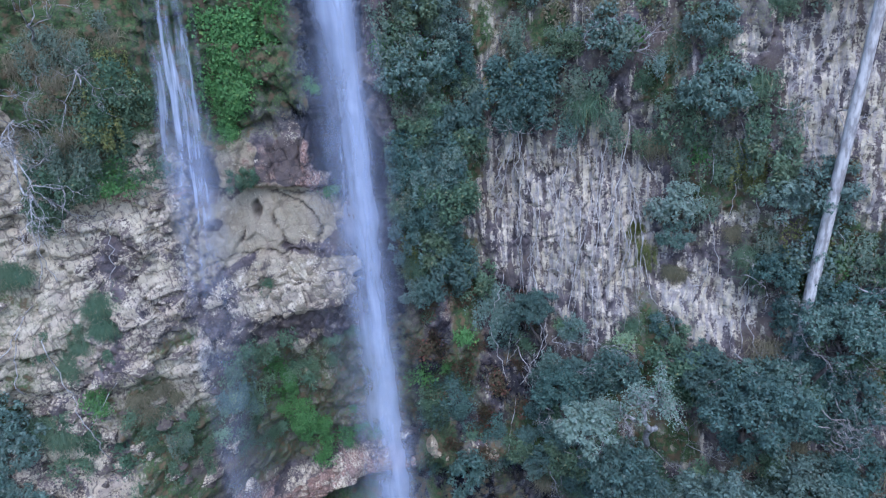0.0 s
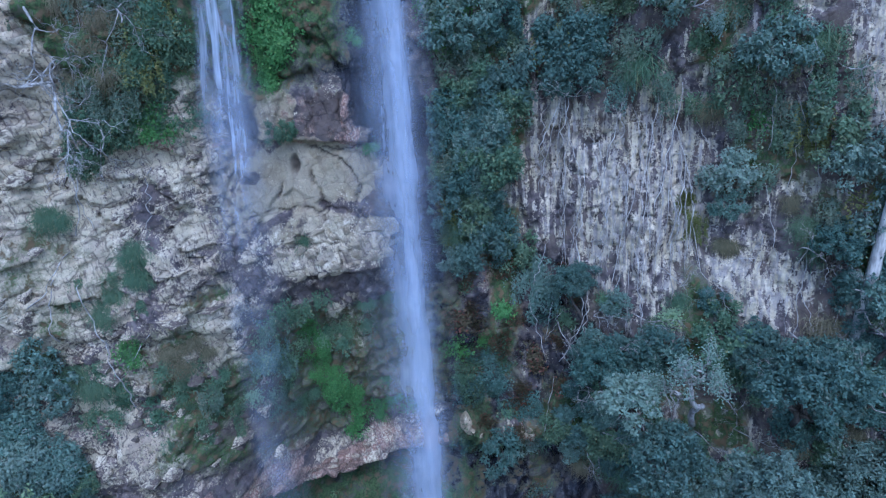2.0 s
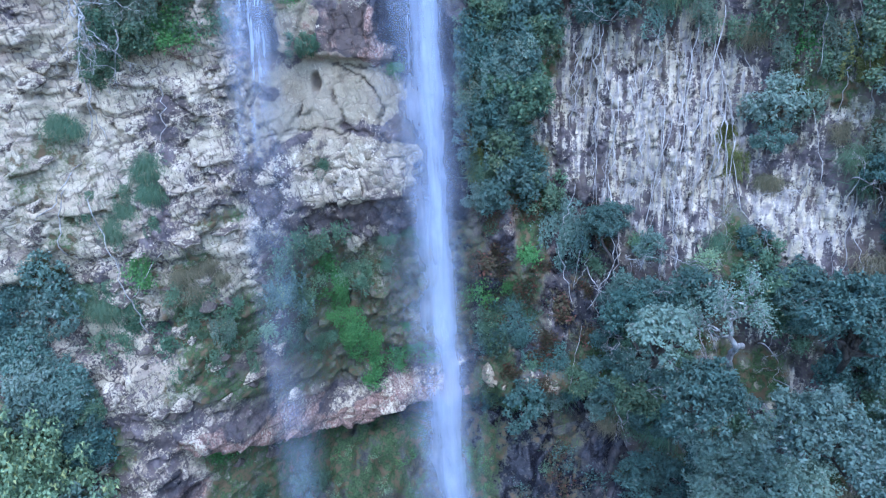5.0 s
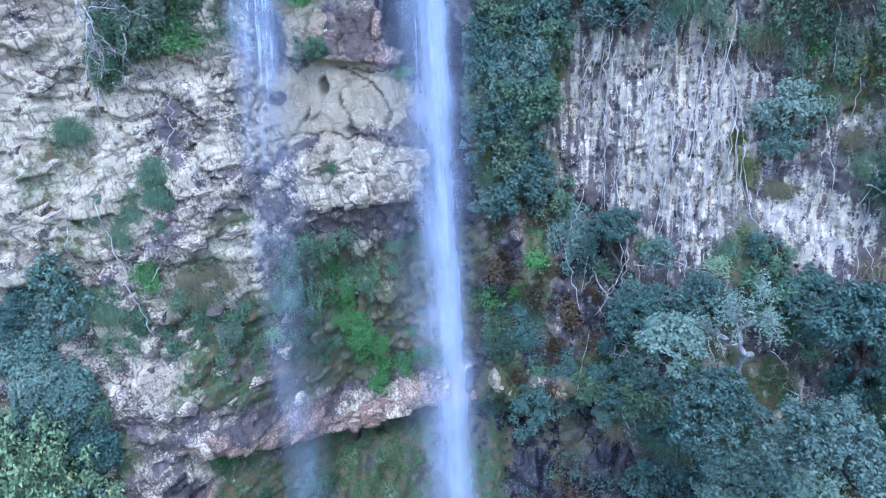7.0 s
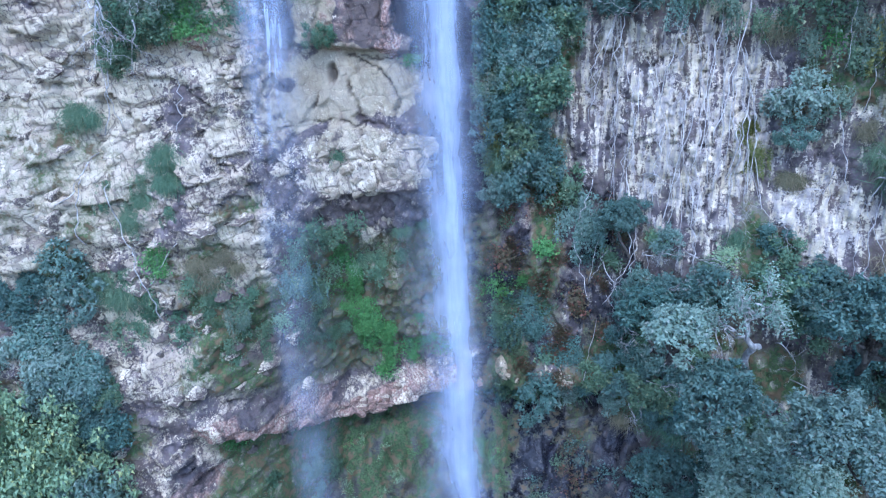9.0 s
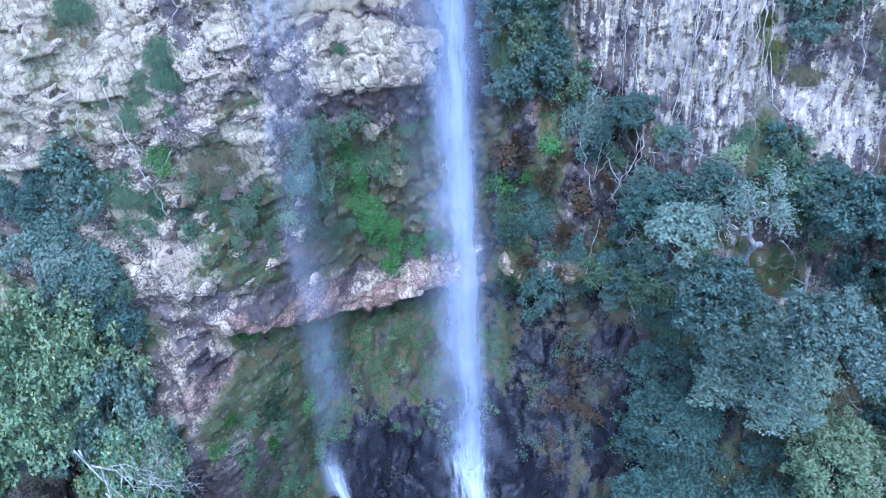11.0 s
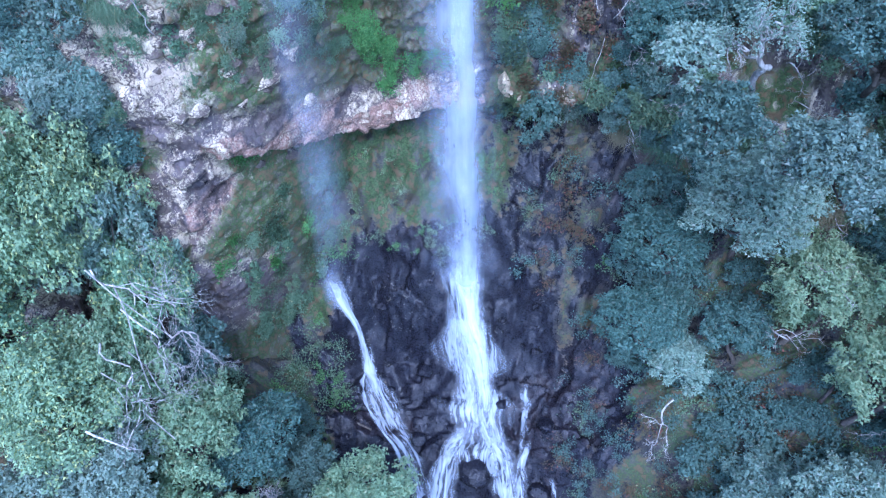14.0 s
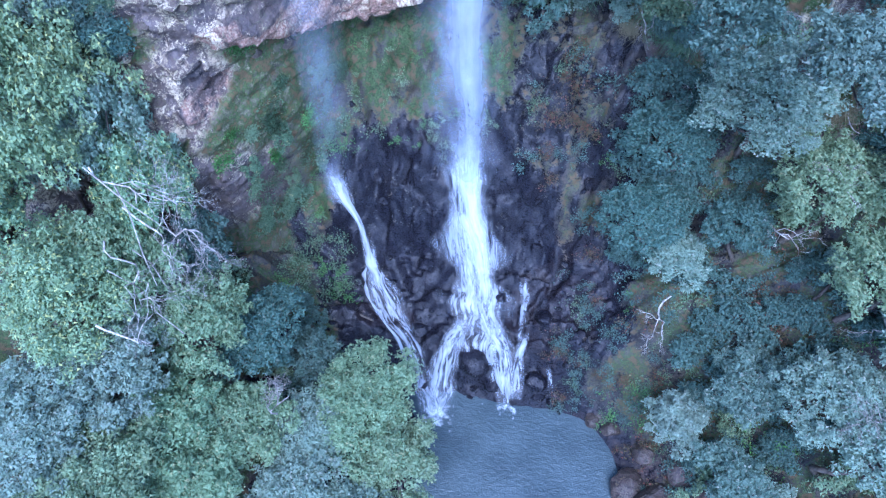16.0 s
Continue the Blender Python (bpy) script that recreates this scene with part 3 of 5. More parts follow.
    return tagged(ob, "overhanging basalt cliff with pale lichen, tan and rusty bands", "cliff", kind="structure")


def build_floor():
    xs = np.concatenate([[-900, -500, -250, -140, -80, -55], np.arange(-40, -16, 0.3), np.arange(-16, 6, 0.125), np.arange(6, 40, 0.3), [40, 55, 80, 140, 250, 500, 900]])
    ys = np.concatenate([[-1500, -600, -300, -150, -70, -30, -12, -4], np.arange(2, 20, 0.3), np.arange(20, 38, 0.1), [39, 42, 46]])
    gx, gy = np.meshgrid(xs, ys)
    gz = floor_z(gx, gy)
    masks = floor_masks(gx, gy)
    me = mesh_of("ground", np.stack([gx, gy - 0.45 * np.clip(floor_relief(gx, gy), -1, 1) * smooth(27, 30, gy), gz], axis=-1).reshape(-1, 3), grid_faces(*gx.shape), ROCK, False, masks)
    return tagged(new("ground", me), "steep gorge floor of dark wet rock, moss and soil", "ground", kind="structure")


cliff = build_cliff()
ground = build_floor()


class Table:
    """Values over a plane, worked out once and looked up between the knots."""

    def __init__(self, fn, x0, x1, v0, v1, step):
        self.x0, self.v0, self.step = x0, v0, step
        gx, gv = np.meshgrid(np.arange(x0, x1, step), np.arange(v0, v1, step))
        self.values = fn(gx, gv)

    def __call__(self, x, v):
        i, j = (v - self.v0) / self.step, (x - self.x0) / self.step
        i, j = min(max(i, 0), self.values.shape[0] - 1.001), min(max(j, 0), self.values.shape[1] - 1.001)
        a, b = int(i), int(j)
        p, q = i - a, j - b
        w = self.values
        return float((w[a, b] * (1 - q) + w[a, b + 1] * q) * (1 - p) + (w[a + 1, b] * (1 - q) + w[a + 1, b + 1] * q) * p)


face_at = Table(face_y, -30, 30, 4, 56, 0.15)
form_at = Table(wall_y, -30, 30, 4, 56, 0.5)
lichen_at = Table(lambda x, z: wall_masks(x, z)["lichen"], -30, 30, 4, 56, 0.25)
floor_at = Table(floor_z, -40, 40, 2, 41, 0.15)
bank_at = Table(bank_z, -40, 40, 2, 41, 0.4)


def build_pool():
    xs, ys = np.arange(-9, 9.1, 0.3), np.arange(-6, 23.1, 0.3)
    gx, gy = np.meshgrid(xs, ys)
    gz = 0.012 * fbm(gx * 1.2, gy * 1.2, 3, 81)
    foam = most(1.0 * np.exp(-(((gx + 4.9) / 1.0) ** 2 + ((gy - 20.0) / 0.9) ** 2)), 0.5 * np.exp(-(((gx + 0.2) / 1.4) ** 2 + ((gy - 20.9) / 0.6) ** 2)))
    me = mesh_of("water", np.stack([gx, gy, gz], axis=-1).reshape(-1, 3), grid_faces(*gx.shape), POOL, True, {"foam": foam})
    return tagged(new("water", me), "murky grey-blue plunge pool with fine ripples", "pool", kind="structure")


pool = build_pool()


# ---- falling water ----
def fall_sheet(name, centre, halfwidth, z0, z1, material, bulge=0.5, layer=0.0, body=None, fade=1.0, step=0.25, across=17):
    """A hanging sheet of water from z0 down to z1; centre(z) gives x and y, halfwidth(z) its half width."""
    zs = np.arange(z0, z1, -step)
    u = np.linspace(-1, 1, across)
    gu, gz = np.meshgrid(u, zs)
    cx, cy = centre(gz)
    w = halfwidth(gz)
    x = cx + gu * w + 0.12 * fbm(gz * 0.35 + layer * 7, gu * 1.5, 3, 91) + 0.06 * gu * value_noise(gz * 0.8, gu * 0 + layer, 92)
    y = cy - bulge * w * (1 - gu ** 2) + 0.15 * fbm(gu * 2 + layer, gz * 0.3, 3, 93)
    edge = fade * (1 - np.abs(gu) ** 2.2) * smooth(z1 - 0.2, z1 + (1.0 if z1 < 20 else 4.0), gz) * (1 - smooth(z0 - 5, z0, gz) if z0 < 50 else 1)
    masks = {"across": gu * w, "along": gz, "layer": np.full_like(gu, layer), "edge": edge, "body": body(gz, gu) if body else np.zeros_like(gu)}
    return mesh_of(name, np.stack([x, y, gz], axis=-1).reshape(-1, 3), grid_faces(*gu.shape), material, True, masks)


def line_of(zs, vs):
    return lambda z: soft_line(z, zs, vs, 1.5)


right_x, right_y = line_of([0, 10, 24, 36, 46, 52], [-4.1, -4.15, -4.4, -4.55, -4.7, -4.9]), line_of([0, 12, 30, 42, 50, 54], [31.0, 31.0, 30.8, 30.6, 30.7, 31.3])
left_x, left_y = line_of([0, 8, 15, 24, 35, 50, 54], [-13.0, -12.9, -12.3, -11.8, -11.5, -11.0, -10.9]), line_of([0, 9, 20, 34, 44, 54], [30.0, 30.0, 29.2, 28.2, 28.2, 28.9])


def build_falls():
    big = tagged(new("waterfall"), "tall white waterfall dropping in one broad column", "waterfall", kind="structure")
    width = line_of([8, 14, 24, 36, 46, 54], [1.25, 1.45, 1.5, 1.4, 1.3, 1.2])
    core = lambda z, u: 0.50 * np.exp(-((u - 0.35) / 0.35) ** 2) + 0.25 * np.exp(-((u + 0.3) / 0.3) ** 2) - 0.1
    part("water_sheet", fall_sheet("water_sheet", lambda z: (right_x(z), right_y(z)), width, 53, 11.3, RIGHT_WATER, 0.5, 0.0, core, 0.9), big)
    part("water_veil", fall_sheet("water_veil", lambda z: (right_x(z) - 0.25, right_y(z) + 0.30), lambda z: 1.75 * width(z), 53, 11.8, MIST_WATER, 0.3, 3.0, lambda z, u: 0 * u + 0.1, 0.7), big)
    part("water_core", fall_sheet("water_core", lambda z: (right_x(z) + 0.3, right_y(z) - 0.75), lambda z: 0.45 * width(z), 53, 11.0, CORE_WATER, 0.6, 6.0, lambda z, u: 0 * u + 0.25, 0.75), big)
    small = tagged(new("waterfall"), "thin veil of falling water blown into mist lower down", "waterfall", kind="structure")
    width = line_of([7, 12, 20, 30, 38, 44, 48, 54], [0.55, 0.85, 1.1, 1.15, 1.3, 1.3, 1.05, 0.8])
    dense = lambda z, u: -0.04 + 0.45 * smooth(40, 46, z) + 0.30 * (1 - smooth(10, 15, z)) - 0.10 * smooth(26, 34, z) * (1 - smooth(38, 42, z))
    part("water_threads", fall_sheet("water_threads", lambda z: (left_x(z), left_y(z) - 0.1), width, 53, 36.5, THREAD_WATER, 0.4, 17.0, lambda z, u: 0.12 * smooth(42, 47, z) - 0.05 + 0 * u, 0.95), small)
    part("water_sheet", fall_sheet("water_sheet", lambda z: (left_x(z), left_y(z)), width, 47, 8.9, VEIL_WATER, 0.4, 11.0, dense, 0.75), small)
    part("water_veil", fall_sheet("water_veil", lambda z: (left_x(z) + 0.15, left_y(z) + 0.35), lambda z: 1.35 * width(z), 46, 9.2, MIST_WATER, 0.3, 14.0, lambda z, u: dense(z, u) + 0.1, 0.6), small)


build_falls()


# ---- water running down the rock ----
def run_sheet(name, ys, xs, ws, layer, body=0.0, fade=0.9, lift=0.26, start=0.6):
    """Water running down the gorge floor along a line of x over y."""
    gy, gu = np.meshgrid(np.arange(ys[0], ys[-1], -0.12), np.linspace(-1, 1, 21), indexing="ij")
    flip = [-v for v in ys]
    cx, w = soft_line(-gy, flip, xs, 0.2), soft_line(-gy, flip, ws, 0.2)
    w = w * (1 + 0.7 * fbm(gy * 0.8 + layer, gu * 0 + layer, 3, 96))
    x = cx + gu * w + 0.34 * fbm(gy * 0.9 + layer, gu * 0.8, 4, 95)
    top = most(*(floor_z(x + dx, gy + dy) for dx, dy in ((0, 0), (0.3, 0), (-0.3, 0), (0, 0.3), (0, -0.3))))
    top = np.maximum(top, 0.0)
    k = np.ones(7) / 7
    top = np.apply_along_axis(lambda c: np.convolve(np.pad(c, 3, mode="edge"), k, mode="valid"), 0, top)
    z = top + lift + 0.10 * (1 - gu ** 2)
    gy = gy - 0.45 * smooth(27, 30, gy)
    drop = -gy * 1.5
    masks = {"across": gu * w * 1.3, "along": drop, "layer": np.full_like(gu, layer), "edge": fade * (1 - np.abs(gu) ** 1.8) * smooth(ys[-1] - 0.5, ys[-1] + 1.1, gy) * (1 - smooth(ys[0] - start - 0.4, ys[0] - 0.4, gy)), "body": np.full_like(gu, body)}
    return mesh_of(name, np.stack([x, gy, z], axis=-1).reshape(-1, 3), grid_faces(*gu.shape), RUN_WATER, True, masks)


def build_cascades():
    a = tagged(new("cascade"), "white cascade spreading over dark stepped rock", "cascade", kind="structure")
    part("splash", run_sheet("splash", [32.4, 31.4, 30.6, 29.8, 29.0, 28.2], [-4.3, -4.2, -4.0, -3.6, -3.2, -2.9], [1.0, 1.1, 1.0, 0.8, 0.7, 0.6], 20, 0.60, 1.0, 0.6, 1.4), a, "bright splash where the fall lands")
    part("water_sheet", run_sheet("water_sheet", [31.6, 30.2, 28.8, 27, 25.4, 23.8, 22.6], [-4.4, -4.0, -3.6, -3.1, -2.7, -2.4, -2.2], [1.1, 1.7, 2.0, 2.1, 2.2, 2.4, 2.5], 21, 0.16, 0.95), a)
    part("water_veil", run_sheet("water_veil", [31.0, 29.6, 28.4, 27, 25.4, 24.2], [-4.2, -3.8, -3.4, -2.9, -2.5, -2.2], [0.9, 1.4, 1.6, 1.7, 1.7, 1.8], 22, 0.30, 0.6, 0.18), a)
    part("water_core", run_sheet("water_core", [30.2, 29.2, 28.0, 26.8, 25.6], [-3.8, -3.3, -2.8, -2.5, -2.3], [0.7, 0.65, 0.6, 0.65, 0.8], 24, 0.36, 0.95, 0.42), a)
    part("water_leg", run_sheet("water_leg", [25.6, 24.4, 23.2, 22.0, 20.2], [-3.5, -4.0, -4.5, -4.8, -5.0], [0.8, 0.8, 0.8, 1.0, 1.1], 28, 0.26, 1.0, 0.3, 1.2), a)
    part("water_leg", run_sheet("water_leg", [25.8, 24.4, 23.0, 21.8, 20.6], [-1.9, -1.4, -0.9, -0.6, -0.4], [0.9, 0.8, 0.8, 1.0, 1.1], 29, 0.20, 0.95, 0.3, 1.2), a)
    b = tagged(new("cascade"), "narrow white stream fanning out over dark rock", "cascade", kind="structure")
    part("water_stream", run_sheet("water_stream", [30.8, 29.9, 29.1, 28.4, 27.4, 26.2], [-12.7, -12.0, -11.0, -10.6, -10.2, -9.8], [0.60, 0.50, 0.42, 0.42, 0.45, 0.5], 31, 0.42, 1.0, 0.4), b)
    part("water_fan", run_sheet("water_fan", [29.0, 27.6, 26.4, 25, 23.8, 22.6, 21, 19.4], [-10.6, -10.1, -9.6, -8.7, -7.6, -6.5, -5.4, -4.8], [0.40, 0.9, 1.3, 1.35, 1.2, 1.0, 0.95, 1.0], 34, 0.06, 0.95, 0.34), b)
    part("water_strand", run_sheet("water_strand", [28.2, 27.2, 26.2, 25.0, 23.6, 22.2], [-10.5, -10.8, -10.5, -9.5, -8.2, -6.9], [0.16, 0.2, 0.22, 0.22, 0.25, 0.3], 36, 0.45, 0.95, 0.30), b)
    c = tagged(new("rivulet"), "thin white rivulet beside the main cascade", "rivulet", kind="structure")
    part("water_stream", run_sheet("water_stream", [28.0, 26.6, 25.4, 24, 22.6, 21.2], [-0.2, 0.3, 0.35, 0.35, 0.3, 0.3], [0.14, 0.38, 0.42, 0.32, 0.42, 0.65], 41, 0.12, 0.95), c)
    d = tagged(new("rivulet"), "short trickle of water dropping into the pool", "rivulet", kind="structure")
    part("water_stream", run_sheet("water_stream", [23.4, 22.6, 21.4], [1.9, 2.4, 2.9], [0.14, 0.2, 0.22], 44, 0.1, 0.95), d)


build_cascades()


# ---- plant materials ----
def leaf_material(name, dark, light, odd, odd_share=0.06):
    n = Nodes(name)
    info = n.tree.nodes.new("ShaderNodeNewGeometry").outputs["Random Per Island"]
    whole = n.tree.nodes.new("ShaderNodeObjectInfo").outputs["Random"]
    col = n.mix(info, dark, light)
    col = n.mix(n.math("GREATER_THAN", info, 1 - odd_share), col, odd)
    col = n.mix(n.math("MULTIPLY", whole, 0.45), col, tuple(0.5 * (a + b) * f for a, b, f in zip(dark, odd, (0.9, 0.85, 0.9))))
    col = n.mix(n.math("MULTIPLY", n.steps(n.noise(0.9, 3), 0.45, 0.65), 0.35), col, light)
    glow = n.tree.nodes.new("ShaderNodeBsdfTranslucent")
    n.put(glow.inputs["Color"], col)
    join = n.tree.nodes.new("ShaderNodeMixShader")
    join.inputs[0].default_value = 0.25
    n.tree.links.new(n.bsdf.outputs[0], join.inputs[1])
    n.tree.links.new(glow.outputs[0], join.inputs[2])
    n.tree.links.new(join.outputs[0], n.out.inputs["Surface"])
    return n.set(Base_Color=col, Roughness=0.6, Specular_IOR_Level=0.28)


def bark_material(name, dark, light):
    n = Nodes(name)
    col = n.mix(n.steps(n.noise(5, 5, (1, 1, 0.3)), 0.35, 0.65), dark, light)
    n.bump(n.noise(14, 4, (1, 1, 0.25)), 0.5, 0.03)
    return n.set(Base_Color=col, Roughness=0.85)


LEAVES = {
    "olive": leaf_material("olive moss leaves", (0.085, 0.105, 0.030), (0.20, 0.215, 0.060), (0.26, 0.22, 0.07)),
    "drape": leaf_material("dull green creeper leaves", (0.075, 0.115, 0.076), (0.180, 0.245, 0.165), (0.27, 0.24, 0.15)),
    "teal": leaf_material("dark glossy leaves", (0.038, 0.080, 0.062), (0.125, 0.215, 0.172), (0.16, 0.19, 0.14)),
    "grey": leaf_material("grey-green leaves", (0.148, 0.225, 0.165), (0.262, 0.355, 0.26), (0.34, 0.37, 0.30)),
    "slate": leaf_material("blue-green leaves", (0.066, 0.122, 0.092), (0.19, 0.28, 0.212), (0.26, 0.29, 0.23)),
    "green": leaf_material("fresh green leaves", (0.040, 0.112, 0.030), (0.135, 0.30, 0.085), (0.21, 0.33, 0.09)),
    "soft": leaf_material("soft green cliff leaves", (0.042, 0.085, 0.048), (0.145, 0.235, 0.130), (0.28, 0.29, 0.14)),
    "mid": leaf_material("mid-green leaves", (0.125, 0.205, 0.11), (0.265, 0.38, 0.205), (0.34, 0.36, 0.19)),
    "yellow": leaf_material("yellow-green leaves", (0.110, 0.20, 0.125), (0.29, 0.415, 0.215), (0.47, 0.50, 0.19), 0.10),
    "rust": leaf_material("reddish ground leaves", (0.045, 0.055, 0.022), (0.11, 0.095, 0.050), (0.18, 0.065, 0.045), 0.25),
    "dry": leaf_material("dry grass blades", (0.10, 0.090, 0.050), (0.22, 0.205, 0.115), (0.30, 0.24, 0.14)),
}
BARK = bark_material("dark bark", (0.035, 0.028, 0.022), (0.11, 0.09, 0.07))
PALE_BARK = bark_material("pale lichened bark", (0.24, 0.22, 0.20), (0.55, 0.52, 0.47))
TWIG = bark_material("grey bare twigs", (0.20, 0.185, 0.17), (0.42, 0.39, 0.35))


# ---- plant meshes ----
def unit(v):
    return v / np.maximum(np.linalg.norm(v, axis=-1, keepdims=True), 1e-6)


def leaf_mesh(name, at, facing, size, material, rng, length=1.0, hang=0.35, width=0.46, dense=1.4):
    """Leaves as small pointed blades, one island each."""
    if dense < 1:
        keep = rng.uniform(size=len(at)) < dense
        at, facing, size, dense = at[keep], facing[keep], size[keep], 1.0
    more = rng.integers(len(at), size=int(len(at) * (dense - 1)))
    at = np.concatenate([at, at[more] + rng.normal(size=(len(more), 3)) * 0.07])
    facing = np.concatenate([facing, facing[more] + rng.normal(size=(len(more), 3)) * 0.4])
    size = np.concatenate([size, size[more]]) * 0.82
    n = len(at)
    facing = unit(facing)
    lie = unit(np.cross(facing, rng.normal(size=(n, 3))) + np.array([0, 0, -hang]))
    lie = unit(lie - facing * np.sum(lie * facing, axis=1, keepdims=True))
    wide = np.cross(facing, lie)
    s = size[:, None]
    skew = rng.uniform(0.1, 0.4, size=(n, 1))
    left = at + lie * s * skew + wide * s * width
    right = at + lie * s * (0.5 - skew) - wide * s * width
    tip = at + lie * s * length
    verts = np.stack([left, tip, right], axis=1).reshape(-1, 3)
    return mesh_of(name, verts, np.arange(3 * n).reshape(n, 3), material)


def tubes_mesh(name, limbs, material, sides=5):
    """Tapered round limbs; each is a line of points with its radii."""
    verts, faces = [], []
    for pts, radii in limbs:
        pts = [Vector(p) for p in pts]
        start = len(verts)
        for i, p in enumerate(pts):
            along = (pts[min(i + 1, len(pts) - 1)] - pts[max(i - 1, 0)]).normalized()
            a = along.orthogonal().normalized()
            b = along.cross(a)
            for k in range(sides):
                w = 2 * math.pi * k / sides
                verts.append(p + (a * math.cos(w) + b * math.sin(w)) * radii[i])
        for i in range(len(pts) - 1):
            for k in range(sides):
                m = (k + 1) % sides
                faces.append((start + i * sides + k, start + i * sides + m, start + (i + 1) * sides + m, start + (i + 1) * sides + k))
        faces.append(tuple(start + k for k in reversed(range(sides))))
        faces.append(tuple(start + (len(pts) - 1) * sides + k for k in range(sides)))
    return mesh_of(name, verts, faces, material, True)


def wander(a, b, rng, bend, steps=7, r0=0.1, r1=0.04):
    """A gently winding line from a to b, with radii."""
    a, b = np.array(a, float), np.array(b, float)
    steps = 7 if max(r0, bend) > 0.03 and r0 > 0.03 else 4
    ts = np.linspace(0, 1, steps)
    p, q = rng.normal(size=(1, 3)), rng.normal(size=(1, 3))
    off = bend * 1.4 * (p * np.sin(math.pi * ts)[:, None] + 0.6 * q * np.sin(2 * math.pi * ts)[:, None])
    return (a + (b - a) * ts[:, None] + off).tolist(), (r0 + (r1 - r0) * ts).tolist()


def sprout(a, way, length, radius, depth, rng, out, spread=0.7, bend=0.10, forks=3):
    """A limb that forks into finer ones."""
    way = np.array(way, float) / np.linalg.norm(way)
    b = np.array(a) + way * length
    line = wander(a, b, rng, bend * length, 7, radius, radius * 0.6)
    out.append(line)
    if depth:
        for k in range(forks):
            t = rng.uniform(0.45, 1.0)
            p = np.array(line[0][min(len(line[0]) - 1, int(t * len(line[0])))])
            turn = way + rng.normal(size=3) * spread
            sprout(p, turn, length * rng.uniform(0.45, 0.75), radius * 0.55, depth - 1, rng, out, spread, bend, forks)
    return out


def cloud(centre, r, count, rng, flat=1.0, out=None):
    """Places and facings on the shell of a puff of leaves."""
    d = unit(rng.normal(size=(count, 3)))
    rad = r * rng.uniform(0.55, 1.05, size=(count, 1))
    at = np.array(centre) + d * rad * np.array([1, 1, flat])
    face = d * 0.8 + rng.normal(size=(count, 3)) * 0.75 + (np.array(out) if out is not None else 0)
    return at, face


def make_bush(seed, leaves, size, kind):
    """A bush that hangs out from the rock towards -y; kind sets its habit."""
    rng = np.random.default_rng(seed)
    root = new(kind)
    limbs, ats, faces = [], [], []
    wide, tall, deep = size
    count = 17 if wide < 1.0 else 24
    for k in range(count):
        u = rng.uniform(-1, 1)
        w = rng.uniform(-1, 1)
        c = np.array([u * wide, -deep * (0.35 + 0.75 * math.sqrt(max(0, 1 - 0.5 * (u * u + w * w)))) * rng.uniform(0.5, 1.1), w * tall * (1 - 0.35 * abs(u)) - 0.15 * tall])
        if k % 4 == 0:
            limbs.append(wander((0, 0.35, 0.1), c, rng, 0.10, 4, 0.035, 0.010))
        r = rng.uniform(0.16, 0.42) * (0.7 + 0.35 * wide)
        at, face = cloud(c, r, int(92 * (r / 0.4) ** 2) + 20, rng, 0.85, (0, -0.55, 0.55))
        at[:, 2] -= 0.5 * rng.uniform(0, 1, len(at)) ** 2 * r
        ats.append(at), faces.append(face)
    at, face = np.concatenate(ats), np.concatenate(faces)
    part("foliage", leaf_mesh("foliage", at, face, rng.uniform(0.07, 0.17, len(at)), LEAVES[leaves], rng, 1.5, 0.8), root)
    part("stem", tubes_mesh("stem", limbs, BARK, 4), root)
    return root


def make_fern(seed, leaves, spread):
    """A flat spreading clump of broad bright fronds against the rock."""
    rng = np.random.default_rng(seed)
    root = new("fern_clump")
    ats, faces, limbs = [], [], []
    for k in range(16):
        w = rng.uniform(0, 2 * math.pi)
        far = spread * rng.uniform(0.45, 1.0)
        tip = np.array([math.cos(w) * far, -0.28 - 0.3 * rng.uniform(), math.sin(w) * far * 1.05 - 0.25 * spread])
        if k % 3 == 0:
            limbs.append(wander((0, 0.3, 0), tip, rng, 0.05, 4, 0.018, 0.006))
        ts = rng.uniform(0.25, 1, size=(20, 1))
        at = ts * tip + rng.normal(size=(20, 3)) * (0.06 + 0.17 * spread) * np.array([1, 0.45, 1])
        ats.append(at)
        faces.append(np.array([0, -1.0, 0.7]) + rng.normal(size=(20, 3)) * 0.4)
    at = np.concatenate(ats)
    part("foliage", leaf_mesh("foliage", at, np.concatenate(faces), rng.uniform(0.08, 0.19, len(at)), LEAVES[leaves], rng, 1.3, 0.5), root)
    part("stem", tubes_mesh("stem", limbs, BARK, 3), root)
    return root


def make_tuft(seed, leaves, long):
    """A hanging tuft of grass."""
    rng = np.random.default_rng(seed)
    root = new("grass_tuft")
    n = 420
    at = rng.normal(size=(n, 3)) * np.array([0.32, 0.08, 0.22]) + np.array([0, -0.12, 0])
    face = np.array([0, -1, 0.25]) + rng.normal(size=(n, 3)) * 0.45
    me = leaf_mesh("tuft", at, face, rng.uniform(0.10, 0.17, n), LEAVES[leaves], rng, long, 1.8, 0.10, 1.0)
    part("tuft", me, root)
    part("root_mat", tubes_mesh("root_mat", [wander((0, 0.4, 0.05), (0, -0.05, 0), rng, 0.03, 4, 0.14, 0.05)], BARK, 6), root)
    return root


